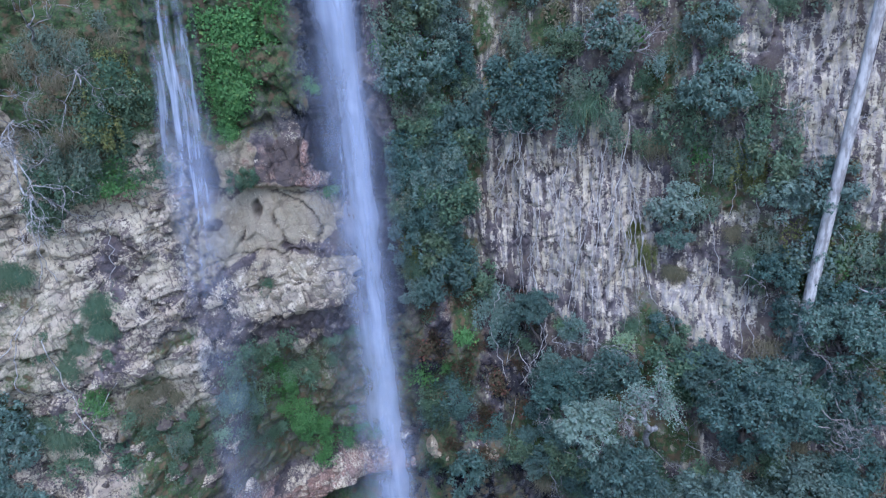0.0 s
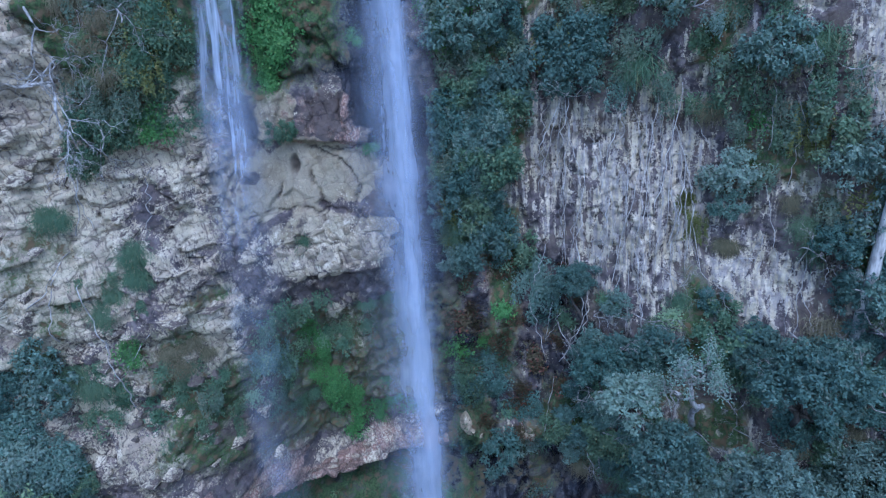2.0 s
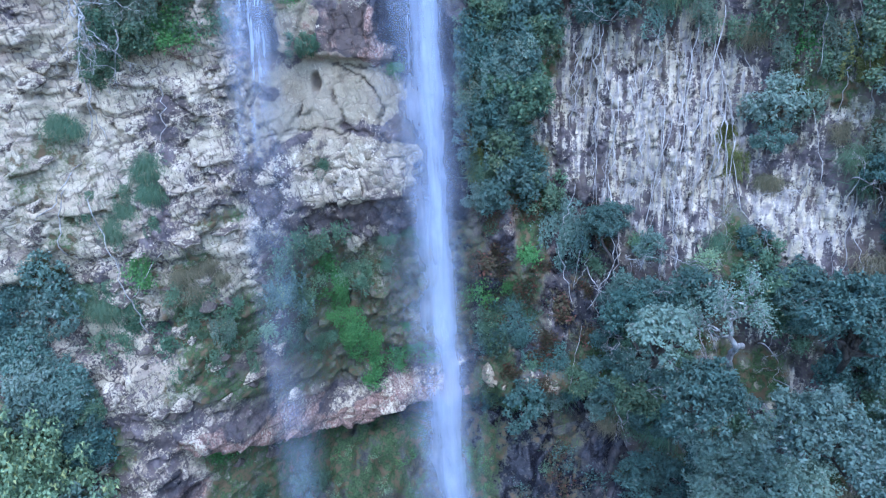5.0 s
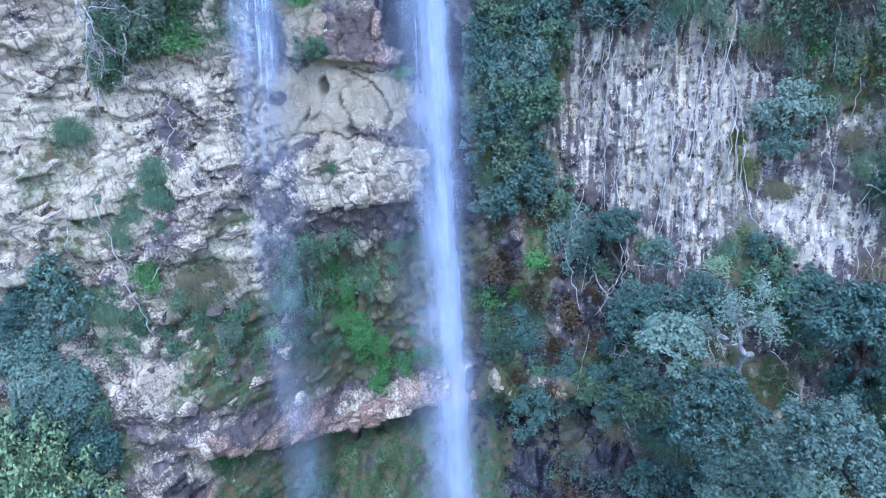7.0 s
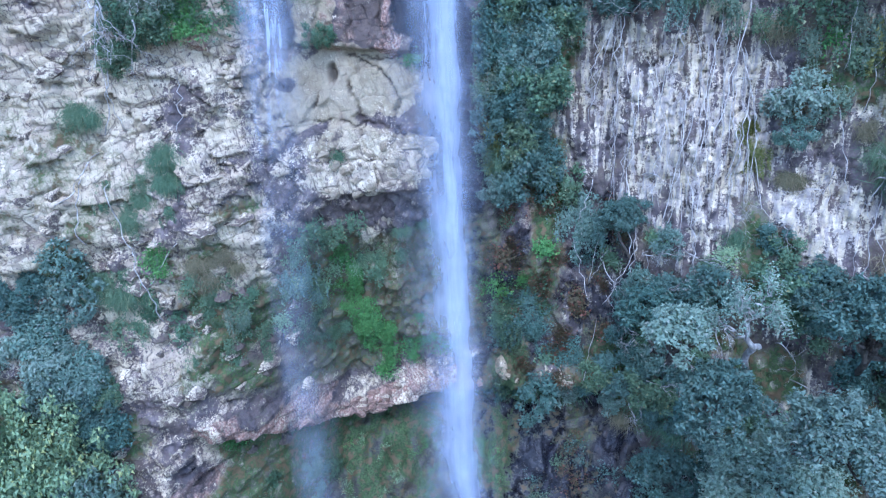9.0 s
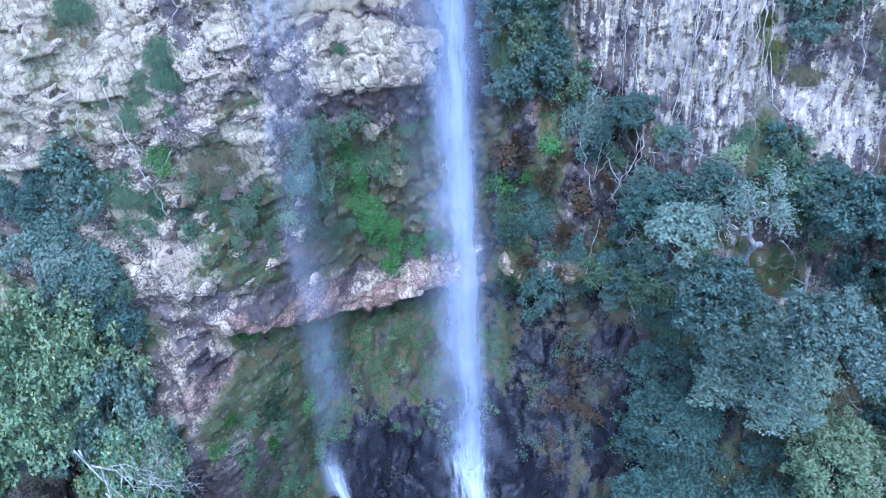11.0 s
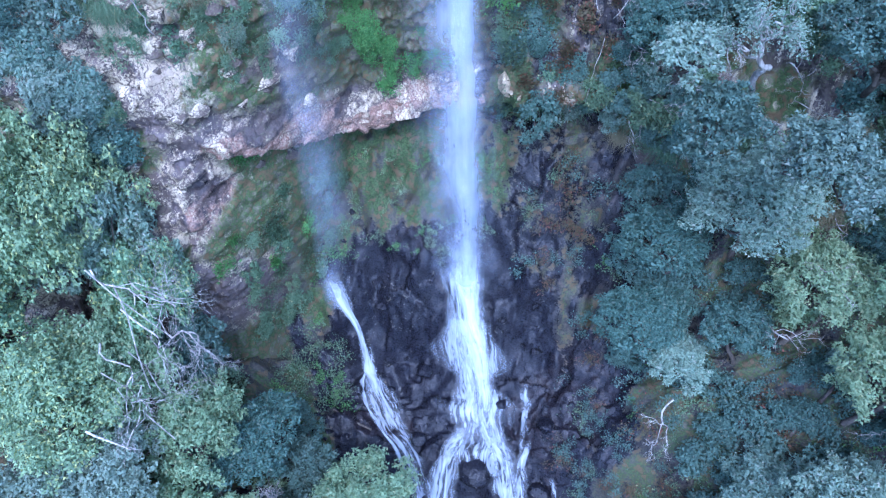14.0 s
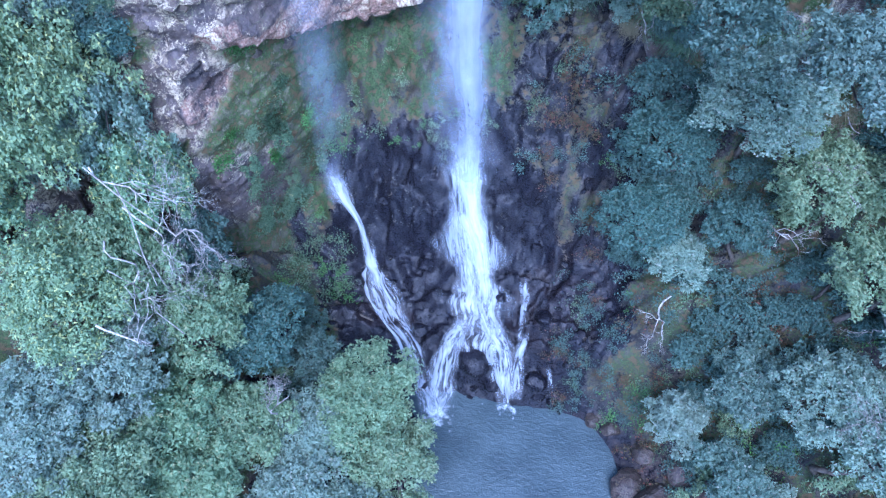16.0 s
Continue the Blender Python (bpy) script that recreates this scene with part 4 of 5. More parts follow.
def make_drape(seed, leaves, fall):
    """A curtain of creeper hanging down the rock."""
    rng = np.random.default_rng(seed)
    root = new("hanging_creeper")
    ats, limbs = [], []
    for k in range(13):
        x0, long = rng.normal() * 0.42, fall * rng.uniform(0.35, 1.0)
        out = -0.15 - 0.35 * rng.uniform()
        n = int(26 * long)
        ts = rng.uniform(0, 1, n) ** 0.85
        at = np.stack([x0 + rng.normal(size=n) * 0.10 * (1.2 - 0.7 * ts), out * (0.4 + np.sin(2.4 * ts)) + rng.normal(size=n) * 0.07, 0.3 - long * ts + rng.normal(size=n) * 0.05], axis=1)
        ats.append(at)
        if k % 4 == 0:
            limbs.append(wander((x0, 0.3, 0.3), (x0, out, 0.3 - long), rng, 0.08, 4, 0.02, 0.008))
    at = np.concatenate(ats)
    face = np.array([0, -1.0, 0.55]) + rng.normal(size=(len(at), 3)) * 0.5
    part("foliage", leaf_mesh("foliage", at, face, rng.uniform(0.06, 0.14, len(at)), LEAVES[leaves], rng, 1.7, 1.2), root)
    part("stem", tubes_mesh("stem", limbs, BARK, 3), root)
    return root


def make_creeper(seed, leaves, spread):
    """An uneven low mat of small leaves."""
    rng = np.random.default_rng(seed)
    root = new("creeper")
    ats = []
    for k in range(9):
        c = rng.normal(size=3) * np.array([0.55, 0.10, 0.55]) * spread
        n = int(rng.integers(18, 60))
        ats.append(c + rng.normal(size=(n, 3)) * np.array([0.26, 0.07, 0.22]) * spread + np.array([0, -0.12, 0]))
    at = np.concatenate(ats)
    face = np.array([0, -1.0, 0.5]) + rng.normal(size=(len(at), 3)) * 0.5
    part("foliage", leaf_mesh("foliage", at, face, rng.uniform(0.05, 0.15, len(at)), LEAVES[leaves], rng, 1.4, 0.5, 0.42, 1.0), root)
    return root


def make_tree(seed, leaves, r, h, bark, lean=(0, 0), flat=0.55, gaps=0.07, thin=1.5, girth=1.0):
    """A tree with forking limbs and a crown of many leafy puffs."""
    rng = np.random.default_rng(seed)
    root = new("tree")
    top = np.array([lean[0], lean[1], h])
    fork = top * np.array([0.7, 0.7, 0.58])
    limbs = [wander((0, 0, -0.5), fork, rng, 0.05 * h, 6, girth * (0.026 * h ** 0.9 + 0.05), girth * (0.016 * h ** 0.9 + 0.03))]
    ats, faces = [], []
    count = int(18 + 10 * r)
    lobe = rng.uniform(0, 6.28)
    for k in range(count):
        f = (k + 0.5) / count
        w = 2.39996 * k + rng.normal() * 0.35
        q = math.sqrt(f) * r * rng.uniform(0.80, 1.10) * (1 + 0.20 * math.sin(2 * w + lobe) + 0.14 * math.sin(3 * w + 2.1 * lobe))
        c = top + np.array([math.cos(w) * q, math.sin(w) * q, flat * r * (1 - 1.25 * f) + rng.normal() * 0.13 * r - flat * r * 0.55])
        if rng.uniform() < gaps:
            c[2] -= 0.5 * r
        pr = r * rng.uniform(0.20, 0.33)
        if k % 2 == 0:
            elbow = fork + (c - fork) * 0.5 + rng.normal(size=3) * 0.12 * r + np.array([0, 0, -0.1 * r])
            limbs.append(wander(fork, elbow, rng, 0.06 * r, 4, 0.05 + 0.012 * h, 0.05))
            limbs.append(wander(elbow, c, rng, 0.06 * r, 4, 0.05, 0.015))
        at, face = cloud(c, pr, int(215 * pr * pr) + 26, rng, 0.7, (0, -0.15, 0.75))
        ats.append(at), faces.append(face)
        for j in range(4):
            cc = c + unit(rng.normal(size=3)) * pr * rng.uniform(0.9, 1.5)
            at, face = cloud(cc, pr * 0.42, int(45 * pr) + 16, rng, 0.8, (0, 0, 0.6))
            ats.append(at), faces.append(face)
    at, face = np.concatenate(ats), np.concatenate(faces)
    part("crown", leaf_mesh("crown", at, face, rng.uniform(0.09, 0.19, len(at)), LEAVES[leaves], rng, 1.5, 0.3, dense=thin), root)
    part("trunk", tubes_mesh("trunk", limbs, bark, 6), root)
    return root


def make_dead(seed, length, way, depth=4, radius=0.06, material=None, forks=3, spread=0.6):
    rng = np.random.default_rng(seed)
    root = new("bare_branch")
    limbs = sprout((0, 0, 0), way, length, radius, depth, rng, [], spread, 0.09, forks)
    tagged(part("twig_spray", tubes_mesh("twig_spray", limbs[1:], material or TWIG, 3), root), kind="stuff")
    part("limb", tubes_mesh("limb", limbs[:1], material or TWIG, 6), root)
    return root


# ---- setting plants out ----
KEPT = {}
dice = np.random.default_rng(7)


def plant(key, build, m, label, category, group=""):
    """The first of a kind is built, the others are copies."""
    if key not in KEPT:
        ob = build()
        KEPT[key] = tagged(ob, label, category, group)
        ob.matrix_basis = m
        return ob
    first = KEPT[key].scale
    return tagged(copy_thing(KEPT[key], m @ Matrix.Diagonal((1 / first.x, 1 / first.y, 1 / first.z, 1))), label, category, group)


STUFF = []


def strew(key, build, m):
    """Notes one more plant of the joined undergrowth."""
    if key not in KEPT:
        ob = build()
        KEPT[key] = [child.data for child in ob.children]
        for child in list(ob.children):
            bpy.data.objects.remove(child)
        bpy.data.objects.remove(ob)
    STUFF.append((KEPT[key], m))


def join_strewn(name, label):
    """All that was strewn, as one mesh."""
    slots, verts, faces, mats, cache, start = [], [], [], [], {}, 0
    for meshes, m in STUFF:
        a = np.array(m)
        for me in meshes:
            if me.name not in cache:
                co = np.empty(len(me.vertices) * 3, dtype=np.float32)
                me.vertices.foreach_get("co", co)
                me.calc_loop_triangles()
                tris = np.empty(len(me.loop_triangles) * 3, dtype=np.int32)
                me.loop_triangles.foreach_get("vertices", tris)
                if me.materials[0] not in slots:
                    slots.append(me.materials[0])
                cache[me.name] = (co.reshape(-1, 3), tris.reshape(-1, 3), slots.index(me.materials[0]))
            co, tris, slot = cache[me.name]
            verts.append(co @ a[:3, :3].T + a[:3, 3])
            faces.append(tris + start)
            mats.append(np.full(len(tris), slot))
            start += len(co)
    me = mesh_of(name, np.concatenate(verts), np.concatenate(faces), slots[0])
    for other in slots[1:]:
        me.materials.append(other)
    me.polygons.foreach_set("material_index", np.concatenate(mats).astype(np.int32))
    return tagged(new(name, me), label, name, kind="stuff")


def wall_turn(x, z):
    slope = (form_at(x + 1.0, z) - form_at(x - 1.0, z)) / 2
    return math.degrees(math.atan(slope))


def on_wall(x, z, size=1.0, spin=0.0, tip=0.0):
    y = face_at(x, z)
    return pose(x, y + 0.05, z, tip, spin, wall_turn(x, z)) @ Matrix.Diagonal((size, size, size, 1))


def on_floor(x, y, size=1.0, turn=0.0, rx=0.0):
    z = floor_at(x, y)
    return pose(x, y, z - 0.05, rx, 0, turn) @ Matrix.Diagonal((size, size, size, 1))


COUNTED = []
BUSH_LABEL = {"slate": "blue-green leafy bush hanging from the cliff", "teal": "dark teal-green bush hanging from the cliff", "grey": "grey-green leafy shrub rooted in the cliff", "green": "fresh green leafy shrub on wet rock", "mid": "dense mid-green shrub clinging to the rock", "soft": "soft green shrub clinging to the rock", "yellow": "yellow-green leafy shrub on the slope", "rust": "reddish-brown creeping plant on damp soil"}


def bush(leaves, x, z, size=1.0, m=None):
    k = int(dice.integers(3))
    sizes = [(0.85, 1.05, 0.75), (1.15, 0.95, 0.95), (0.75, 1.45, 0.7)]
    m = m or on_wall(x, z, size, dice.uniform(-12, 12))
    COUNTED.append(1)
    if len(COUNTED) > 285:
        return strew(("joined", leaves, k), lambda: make_bush(150 + k + 10 * len(KEPT), leaves, sizes[k], "shrub"), m)
    return plant(("bush", leaves, k), lambda: make_bush(100 + k + 10 * len(KEPT), leaves, sizes[k], "shrub"), m, BUSH_LABEL[leaves], "shrub", "shrubs on the cliff")


def fern(leaves, x, z, size=1.0):
    k = int(dice.integers(3))
    names = {"green": "bright green broad-leaved ferns on wet rock", "mid": "green fern clump on the rock face", "soft": "green fern clump on the rock face", "teal": "dark fern clump on the rock face", "rust": "small reddish creeping plants on damp soil", "olive": "olive-yellow mossy fern on the rock", "yellow": "yellow-green moss fern on the rock"}
    return plant(("fern", leaves, k), lambda: make_fern(300 + k + 10 * len(KEPT), leaves, (0.55, 0.75, 0.95)[k]), on_wall(x, z, size, dice.uniform(-180, 180)), names[leaves], "fern", "ferns on the cliff")


def tuft(leaves, x, z, size=1.0):
    k = int(dice.integers(2))
    names = {"dry": "hanging tuft of dry brown grass", "mid": "hanging tuft of green grass", "soft": "hanging tuft of green grass"}
    return plant(("tuft", leaves, k), lambda: make_tuft(400 + k + 10 * len(KEPT), leaves, (5.5, 8.0)[k]), on_wall(x, z, size, dice.uniform(-10, 10)), names[leaves], "grass", "grass tufts on the cliff")


def drape(leaves, x, z, size=1.0):
    k = int(dice.integers(3))
    names = {"drape": "curtain of dull green creeper hanging down the cliff", "soft": "curtain of soft green creeper hanging down the cliff", "slate": "curtain of blue-green creeper hanging down the cliff", "teal": "curtain of dark green creeper hanging down the cliff", "dry": "curtain of dry brown creeper hanging down the cliff", "olive": "curtain of olive creeper hanging down the cliff", "green": "string of bright green ferns down wet rock"}
    return plant(("drape", leaves, k), lambda: make_drape(500 + k + 10 * len(KEPT), leaves, (1.6, 2.3, 3.0)[k]), on_wall(x, z, size, dice.uniform(-8, 8)), names[leaves], "creeper", "creepers on the cliff")


def scatter(x0, x1, z0, z1, gap):
    """Uneven places over a stretch of wall or floor."""
    for z in np.arange(z0, z1, gap):
        for x in np.arange(x0, x1, gap):
            yield x + dice.uniform(-0.5, 0.5) * gap, z + dice.uniform(-0.5, 0.5) * gap


def pick(*choices):
    kinds, weights = zip(*choices)
    return str(dice.choice(kinds, p=np.array(weights) / sum(weights)))




# left-hand wall and the rock between the falls
def clump(make, leaves, x, z, rx, rz, n, s0=0.8, s1=1.2):
    for k in range(n):
        make(leaves, x + dice.normal() * rx * 0.6, z + dice.normal() * rz * 0.6, dice.uniform(s0, s1))


clump(fern, "soft", -13.3, 46.6, 0.8, 1.6, 9, 0.6, 1.0)
clump(drape, "drape", -15.8, 49.0, 1.8, 1.2, 9, 0.6, 0.9)
clump(drape, "olive", -13.6, 47.6, 0.5, 1.4, 5, 0.5, 0.8)
clump(drape, "drape", -16.2, 45.0, 1.0, 0.8, 6, 0.5, 0.8)
clump(tuft, "dry", -14.8, 47.4, 1.8, 1.6, 9, 0.6, 1.0)
clump(fern, "soft", -14.6, 45.2, 1.8, 0.9, 12, 0.5, 0.8)
clump(tuft, "dry", -15.4, 46.2, 1.4, 1.0, 4, 0.6, 0.9)
clump(fern, "green", -14.2, 42.9, 1.1, 0.7, 6, 0.6, 0.9)
clump(fern, "soft", -14.0, 43.4, 1.2, 0.8, 5, 0.6, 0.9)
clump(bush, "soft", -16.9, 42.6, 0.9, 0.9, 4, 0.6, 0.8)
clump(bush, "soft", -17.3, 41.8, 0.6, 0.6, 3, 0.5, 0.7)
clump(tuft, "dry", -16.0, 44.6, 1.0, 0.6, 3, 0.6, 0.9)
clump(tuft, "soft", -17.3, 35.4, 0.5, 0.5, 4, 0.6, 0.9)
clump(fern, "green", -16.9, 33.0, 0.5, 0.4, 3, 0.6, 0.8)
clump(tuft, "soft", -18.9, 39.4, 0.5, 0.5, 4, 0.6, 0.9)
clump(tuft, "soft", -16.0, 37.2, 0.8, 0.9, 5, 0.5, 0.9)
clump(fern, "soft", -14.6, 31.2, 1.0, 0.9, 8, 0.5, 0.9)
clump(drape, "drape", -13.9, 29.8, 0.8, 1.0, 4, 0.4, 0.6)
clump(tuft, "dry", -14.4, 32.6, 0.9, 0.6, 5, 0.6, 0.9)
clump(fern, "soft", -15.6, 30.2, 1.4, 1.0, 5, 0.5, 0.8)
clump(fern, "soft", -17.8, 30.6, 1.4, 1.2, 6, 0.6, 0.9)
clump(bush, "teal", -21.8, 32.6, 0.8, 1.1, 7, 0.5, 0.75)
clump(bush, "grey", -22.0, 29.8, 1.0, 1.2, 8, 0.6, 0.85)
clump(bush, "soft", -20.6, 27.0, 1.2, 0.9, 6, 0.5, 0.8)
clump(tuft, "soft", -19.3, 31.8, 0.8, 1.2, 6, 0.7, 1.1)
clump(fern, "green", -15.6, 22.8, 0.5, 0.6, 4, 0.7, 0.9)
clump(fern, "green", -9.0, 48.2, 0.9, 1.2, 11, 0.8, 1.2)
clump(fern, "green", -9.5, 46.2, 0.8, 0.9, 9, 0.7, 1.1)
clump(fern, "green", -10.1, 44.4, 0.4, 0.5, 4, 0.6, 0.9)
clump(bush, "soft", -9.8, 42.3, 0.2, 0.1, 2, 0.45, 0.5)
clump(fern, "soft", -12.6, 46.0, 0.3, 0.8, 3, 0.5, 0.7)
clump(fern, "green", -6.3, 46.0, 0.3, 0.2, 2, 0.4, 0.5)
clump(fern, "green", -6.2, 40.9, 0.3, 0.3, 2, 0.5, 0.6)
clump(fern, "green", -3.4, 47.4, 0.3, 0.8, 3, 0.7, 0.9)
clump(fern, "soft", -9.4, 36.8, 0.3, 0.15, 3, 0.4, 0.5)
clump(drape, "soft", -10.8, 33.4, 0.9, 0.5, 7, 0.5, 0.8)
clump(drape, "slate", -12.0, 30.6, 0.7, 1.4, 7, 0.5, 0.8)
clump(drape, "green", -10.2, 30.6, 0.35, 0.9, 5, 0.4, 0.6)
clump(drape, "green", -9.6, 27.4, 0.35, 1.4, 8, 0.45, 0.7)
clump(drape, "green", -9.2, 48.8, 0.9, 1.2, 4, 0.35, 0.5)
clump(drape, "green", -9.9, 45.6, 0.3, 1.0, 3, 0.3, 0.45)
clump(fern, "green", -10.5, 28.4, 0.5, 1.0, 6, 0.4, 0.7)
# lighter leaf colour in these three clumps stands in for light in the recess
clump(fern, "mid", -11.6, 30.4, 0.7, 1.6, 8, 0.6, 0.9)
clump(fern, "mid", -12.3, 28.4, 0.6, 0.8, 4, 0.5, 0.8)
clump(fern, "mid", -8.9, 30.9, 0.6, 0.6, 4, 0.5, 0.8)
clump(bush, "slate", -21.4, 31.4, 0.9, 1.6, 7, 0.7, 1.1)
clump(bush, "slate", -21.0, 28.2, 1.0, 1.6, 8, 0.7, 1.1)
clump(bush, "teal", -20.4, 25.6, 0.9, 0.9, 5, 0.7, 1.0)
clump(fern, "green", -10.4, 31.4, 0.3, 0.7, 5, 0.3, 0.6)
clump(drape, "green", -9.9, 29.4, 0.25, 0.8, 5, 0.3, 0.5)
clump(drape, "green", -8.9, 25.8, 0.5, 0.9, 6, 0.3, 0.5)
clump(fern, "soft", -11.4, 26.6, 0.7, 1.2, 8, 0.4, 0.7)
clump(drape, "soft", -14.8, 28.0, 1.2, 1.4, 7, 0.4, 0.6)
clump(drape, "soft", -17.2, 34.6, 1.4, 2.4, 9, 0.3, 0.5)
clump(fern, "green", -10.0, 27.0, 0.3, 0.8, 4, 0.4, 0.7)
clump(fern, "green", -6.4, 25.2, 0.3, 0.8, 5, 0.5, 0.8)
clump(fern, "green", -9.7, 25.8, 0.6, 1.1, 7, 0.4, 0.7)
clump(fern, "green", -9.2, 23.8, 0.6, 0.6, 6, 0.6, 0.9)
clump(fern, "soft", -8.8, 30.6, 0.8, 0.5, 5, 0.5, 0.8)
clump(fern, "green", -7.4, 24.4, 0.3, 0.9, 5, 0.5, 0.9)
clump(fern, "soft", -12.6, 27.2, 0.6, 0.8, 3, 0.5, 0.8)
clump(fern, "green", -1.0, 34.3, 0.2, 0.2, 2, 0.8, 0.9)
clump(tuft, "soft", -7.0, 32.6, 0.7, 0.3, 4, 0.5, 0.7)
clump(drape, "drape", -2.4, 47.0, 0.7, 4.0, 12, 0.9, 1.3)
clump(drape, "slate", -1.8, 41.0, 0.7, 3.2, 9, 0.9, 1.3)
clump(drape, "soft", -3.2, 41.5, 0.25, 4.0, 9, 0.6, 0.9)
clump(drape, "drape", -0.2, 43.5, 1.2, 3.0, 9, 0.9, 1.3)
clump(fern, "olive", -3.0, 36.5, 0.3, 2.2, 6, 0.5, 0.8)
clump(fern, "soft", -2.4, 25.6, 0.7, 1.2, 8, 0.5, 0.9)
clump(fern, "teal", -1.2, 26.4, 1.2, 1.6, 12, 0.5, 0.9)
clump(drape, "teal", 0.8, 24.4, 1.4, 0.9, 8, 0.5, 0.8)
clump(fern, "green", -2.6, 21.6, 0.8, 0.7, 5, 0.5, 0.8)
clump(drape, "slate", 2.2, 31.5, 0.8, 2.6, 8, 0.9, 1.3)
clump(bush, "soft", -2.2, 46.5, 0.8, 4.0, 5, 0.7, 1.0)
clump(bush, "slate", -0.9, 38.5, 0.6, 3.0, 8, 0.6, 0.9)
clump(tuft, "soft", -2.4, 37.0, 0.5, 2.5, 6, 0.8, 1.3)
clump(fern, "olive", 9.4, 36.9, 0.25, 0.4, 4, 0.5, 0.7)
clump(drape, "olive", 9.9, 36.2, 0.4, 0.5, 3, 0.5, 0.7)
clump(tuft, "dry", 11.4, 35.0, 0.5, 0.3, 3, 0.7, 0.9)
clump(drape, "olive", 14.2, 41.0, 0.4, 1.2, 5, 0.6, 0.9)
clump(bush, "teal", 4.2, 44.4, 1.2, 0.9, 7, 1.0, 1.3)


# right-hand wall: nearly all overgrown, but for the pale rock
for x, z in scatter(-2.6, 22.0, 19.5, 52.0, 1.28):
    if bank_at(x, form_at(x, z)) > z + 0.5:
        continue
    bare = max(lichen_at(x + dx, z + dz) for dx, dz in ((0, 0), (0.7, -0.6), (-0.7, -0.6), (0, -1.1)))
    if bare > 0.33 and dice.uniform() < (0.97 if lichen_at(x, z) > 0.33 else 0.6):
        continue
    if abs(x - 9.7) < 1.2 and 25.2 < z < 31:
        continue
    soil = x < (4.4 if z > 25 else 2.0) and 22.5 < z < 34
    if soil:
        if dice.uniform() < 0.75:
            fern(pick(("rust", 4), ("soft", 1.2), ("teal", 1.2), ("green", 0.3)), x, z, dice.uniform(0.7, 1.2))
        continue
    if 0.6 < x < 4.5 and 35 < z < 43.5 and dice.uniform() < 0.93:
        continue
    r = dice.uniform()
    high = z > 37 and x > 2
    if r < (0.42 if high else 0.0):
        drape(pick(("drape", 3), ("soft", 1), ("slate", 1), ("dry", 0.9), ("olive", 0.6)), x, z + 0.6, dice.uniform(0.8, 1.3))
    elif r < (0.62 if high else 0.72):
        bush(pick(("teal", 0.9 if high else 4), ("soft", 2.2 if z > 33 else 0.9), ("slate", 2.2 if high else 1.6), ("grey", 1.6 if z > 33 else 0.3)), x, z, dice.uniform(0.65, 1.3))
    elif r < (0.80 if high else 0.82):
        tuft(pick(("dry", 1.5 if high else 0.8), ("soft", 1.6)), x, z, dice.uniform(0.8, 1.6))
    elif r < 0.93:
        fern(pick(("soft", 2), ("yellow", 0.5), ("green", 0.4)), x, z, dice.uniform(0.8, 1.3))


# the shaded corner under the left-hand wall
for x, z in scatter(-16.6, -11.8, 10.0, 19.5, 1.0):
    if dice.uniform() < 0.55:
        fern(pick(("soft", 3), ("green", 0.7)), x, z, dice.uniform(0.7, 1.2))
    elif dice.uniform() < 0.5:
        bush("soft", x, z, dice.uniform(0.5, 0.8))


# ---- shrubs and creepers on the gorge floor ----
def floor_bush(leaves, x, y, size):
    if y > 19.5 and x > -11.5 and x < -3:
        return None
    k = int(dice.integers(2))
    sizes = [(0.95, 0.8, 0.8), (1.2, 0.75, 1.0)]
    return strew(("low", leaves, k), lambda: make_bush(700 + k + 10 * len(KEPT), leaves, sizes[k], "shrub"), on_floor(x, y, size, dice.uniform(-40, 40), -38))


def floor_fern(leaves, x, y, size):
    if 20 < y < 31 and abs(x - float(np.interp(y, [20, 22.6, 24, 25.5, 27, 28.5, 31], [-4.6, -6.6, -8.0, -9.2, -9.9, -10.6, -12.9]))) < 1.7:
        return None
    k = int(dice.integers(2))
    return strew(("creeper", leaves, k), lambda: make_creeper(800 + k + 10 * len(KEPT), leaves, (0.8, 1.05)[k]), on_floor(x, y, size, dice.uniform(-30, 30), -50))


for x, y in scatter(3.6, 21.5, 14.0, 34.0, 1.75):
    if y < 21 and x < 8.2:
        continue
    reach = x - 2.6 - 0.12 * (28 - y)
    if reach < 2.5 + 2 * dice.uniform():
        if dice.uniform() < 0.75:
            floor_fern(pick(("teal", 2), ("soft", 1.2), ("green", 0.4), ("rust", 2)), x, y, dice.uniform(0.6, 1.0))
        continue
    if x < 10 and y < 26:
        floor_fern(pick(("soft", 3), ("green", 1), ("rust", 2)), x, y, dice.uniform(0.9, 1.4))
        continue
    leaves = pick(("teal", 5), ("mid", 1.6), ("grey", 0.7))
    floor_bush(leaves, x, y, dice.uniform(0.8, 1.35))
for x, y in scatter(4.0, 21.0, 14.0, 34.0, 1.35):
    if not (y < 21 and x < 8.0) and dice.uniform() < 0.6:
        floor_fern(pick(("soft", 3), ("teal", 2), ("rust", 1.4), ("green", 0.8)), x, y, dice.uniform(0.8, 1.3))
for x, y in scatter(3.4, 9.4, 15.0, 26.0, 0.85):
    if bank_at(x, y) > 0.3 and dice.uniform() < 0.72:
        floor_fern(pick(("soft", 2.2), ("teal", 2.6), ("rust", 1.2), ("green", 1.1)), x, y, dice.uniform(0.5, 0.9))
for x, y in scatter(-25, -6.5, 9.0, 27.0, 2.3):
    if bank_at(x, y) < 0.8:
        continue
    leaves = pick(("teal", 4), ("mid", 3), ("grey", 1))
    floor_bush(leaves, x, y, dice.uniform(0.8, 1.3))
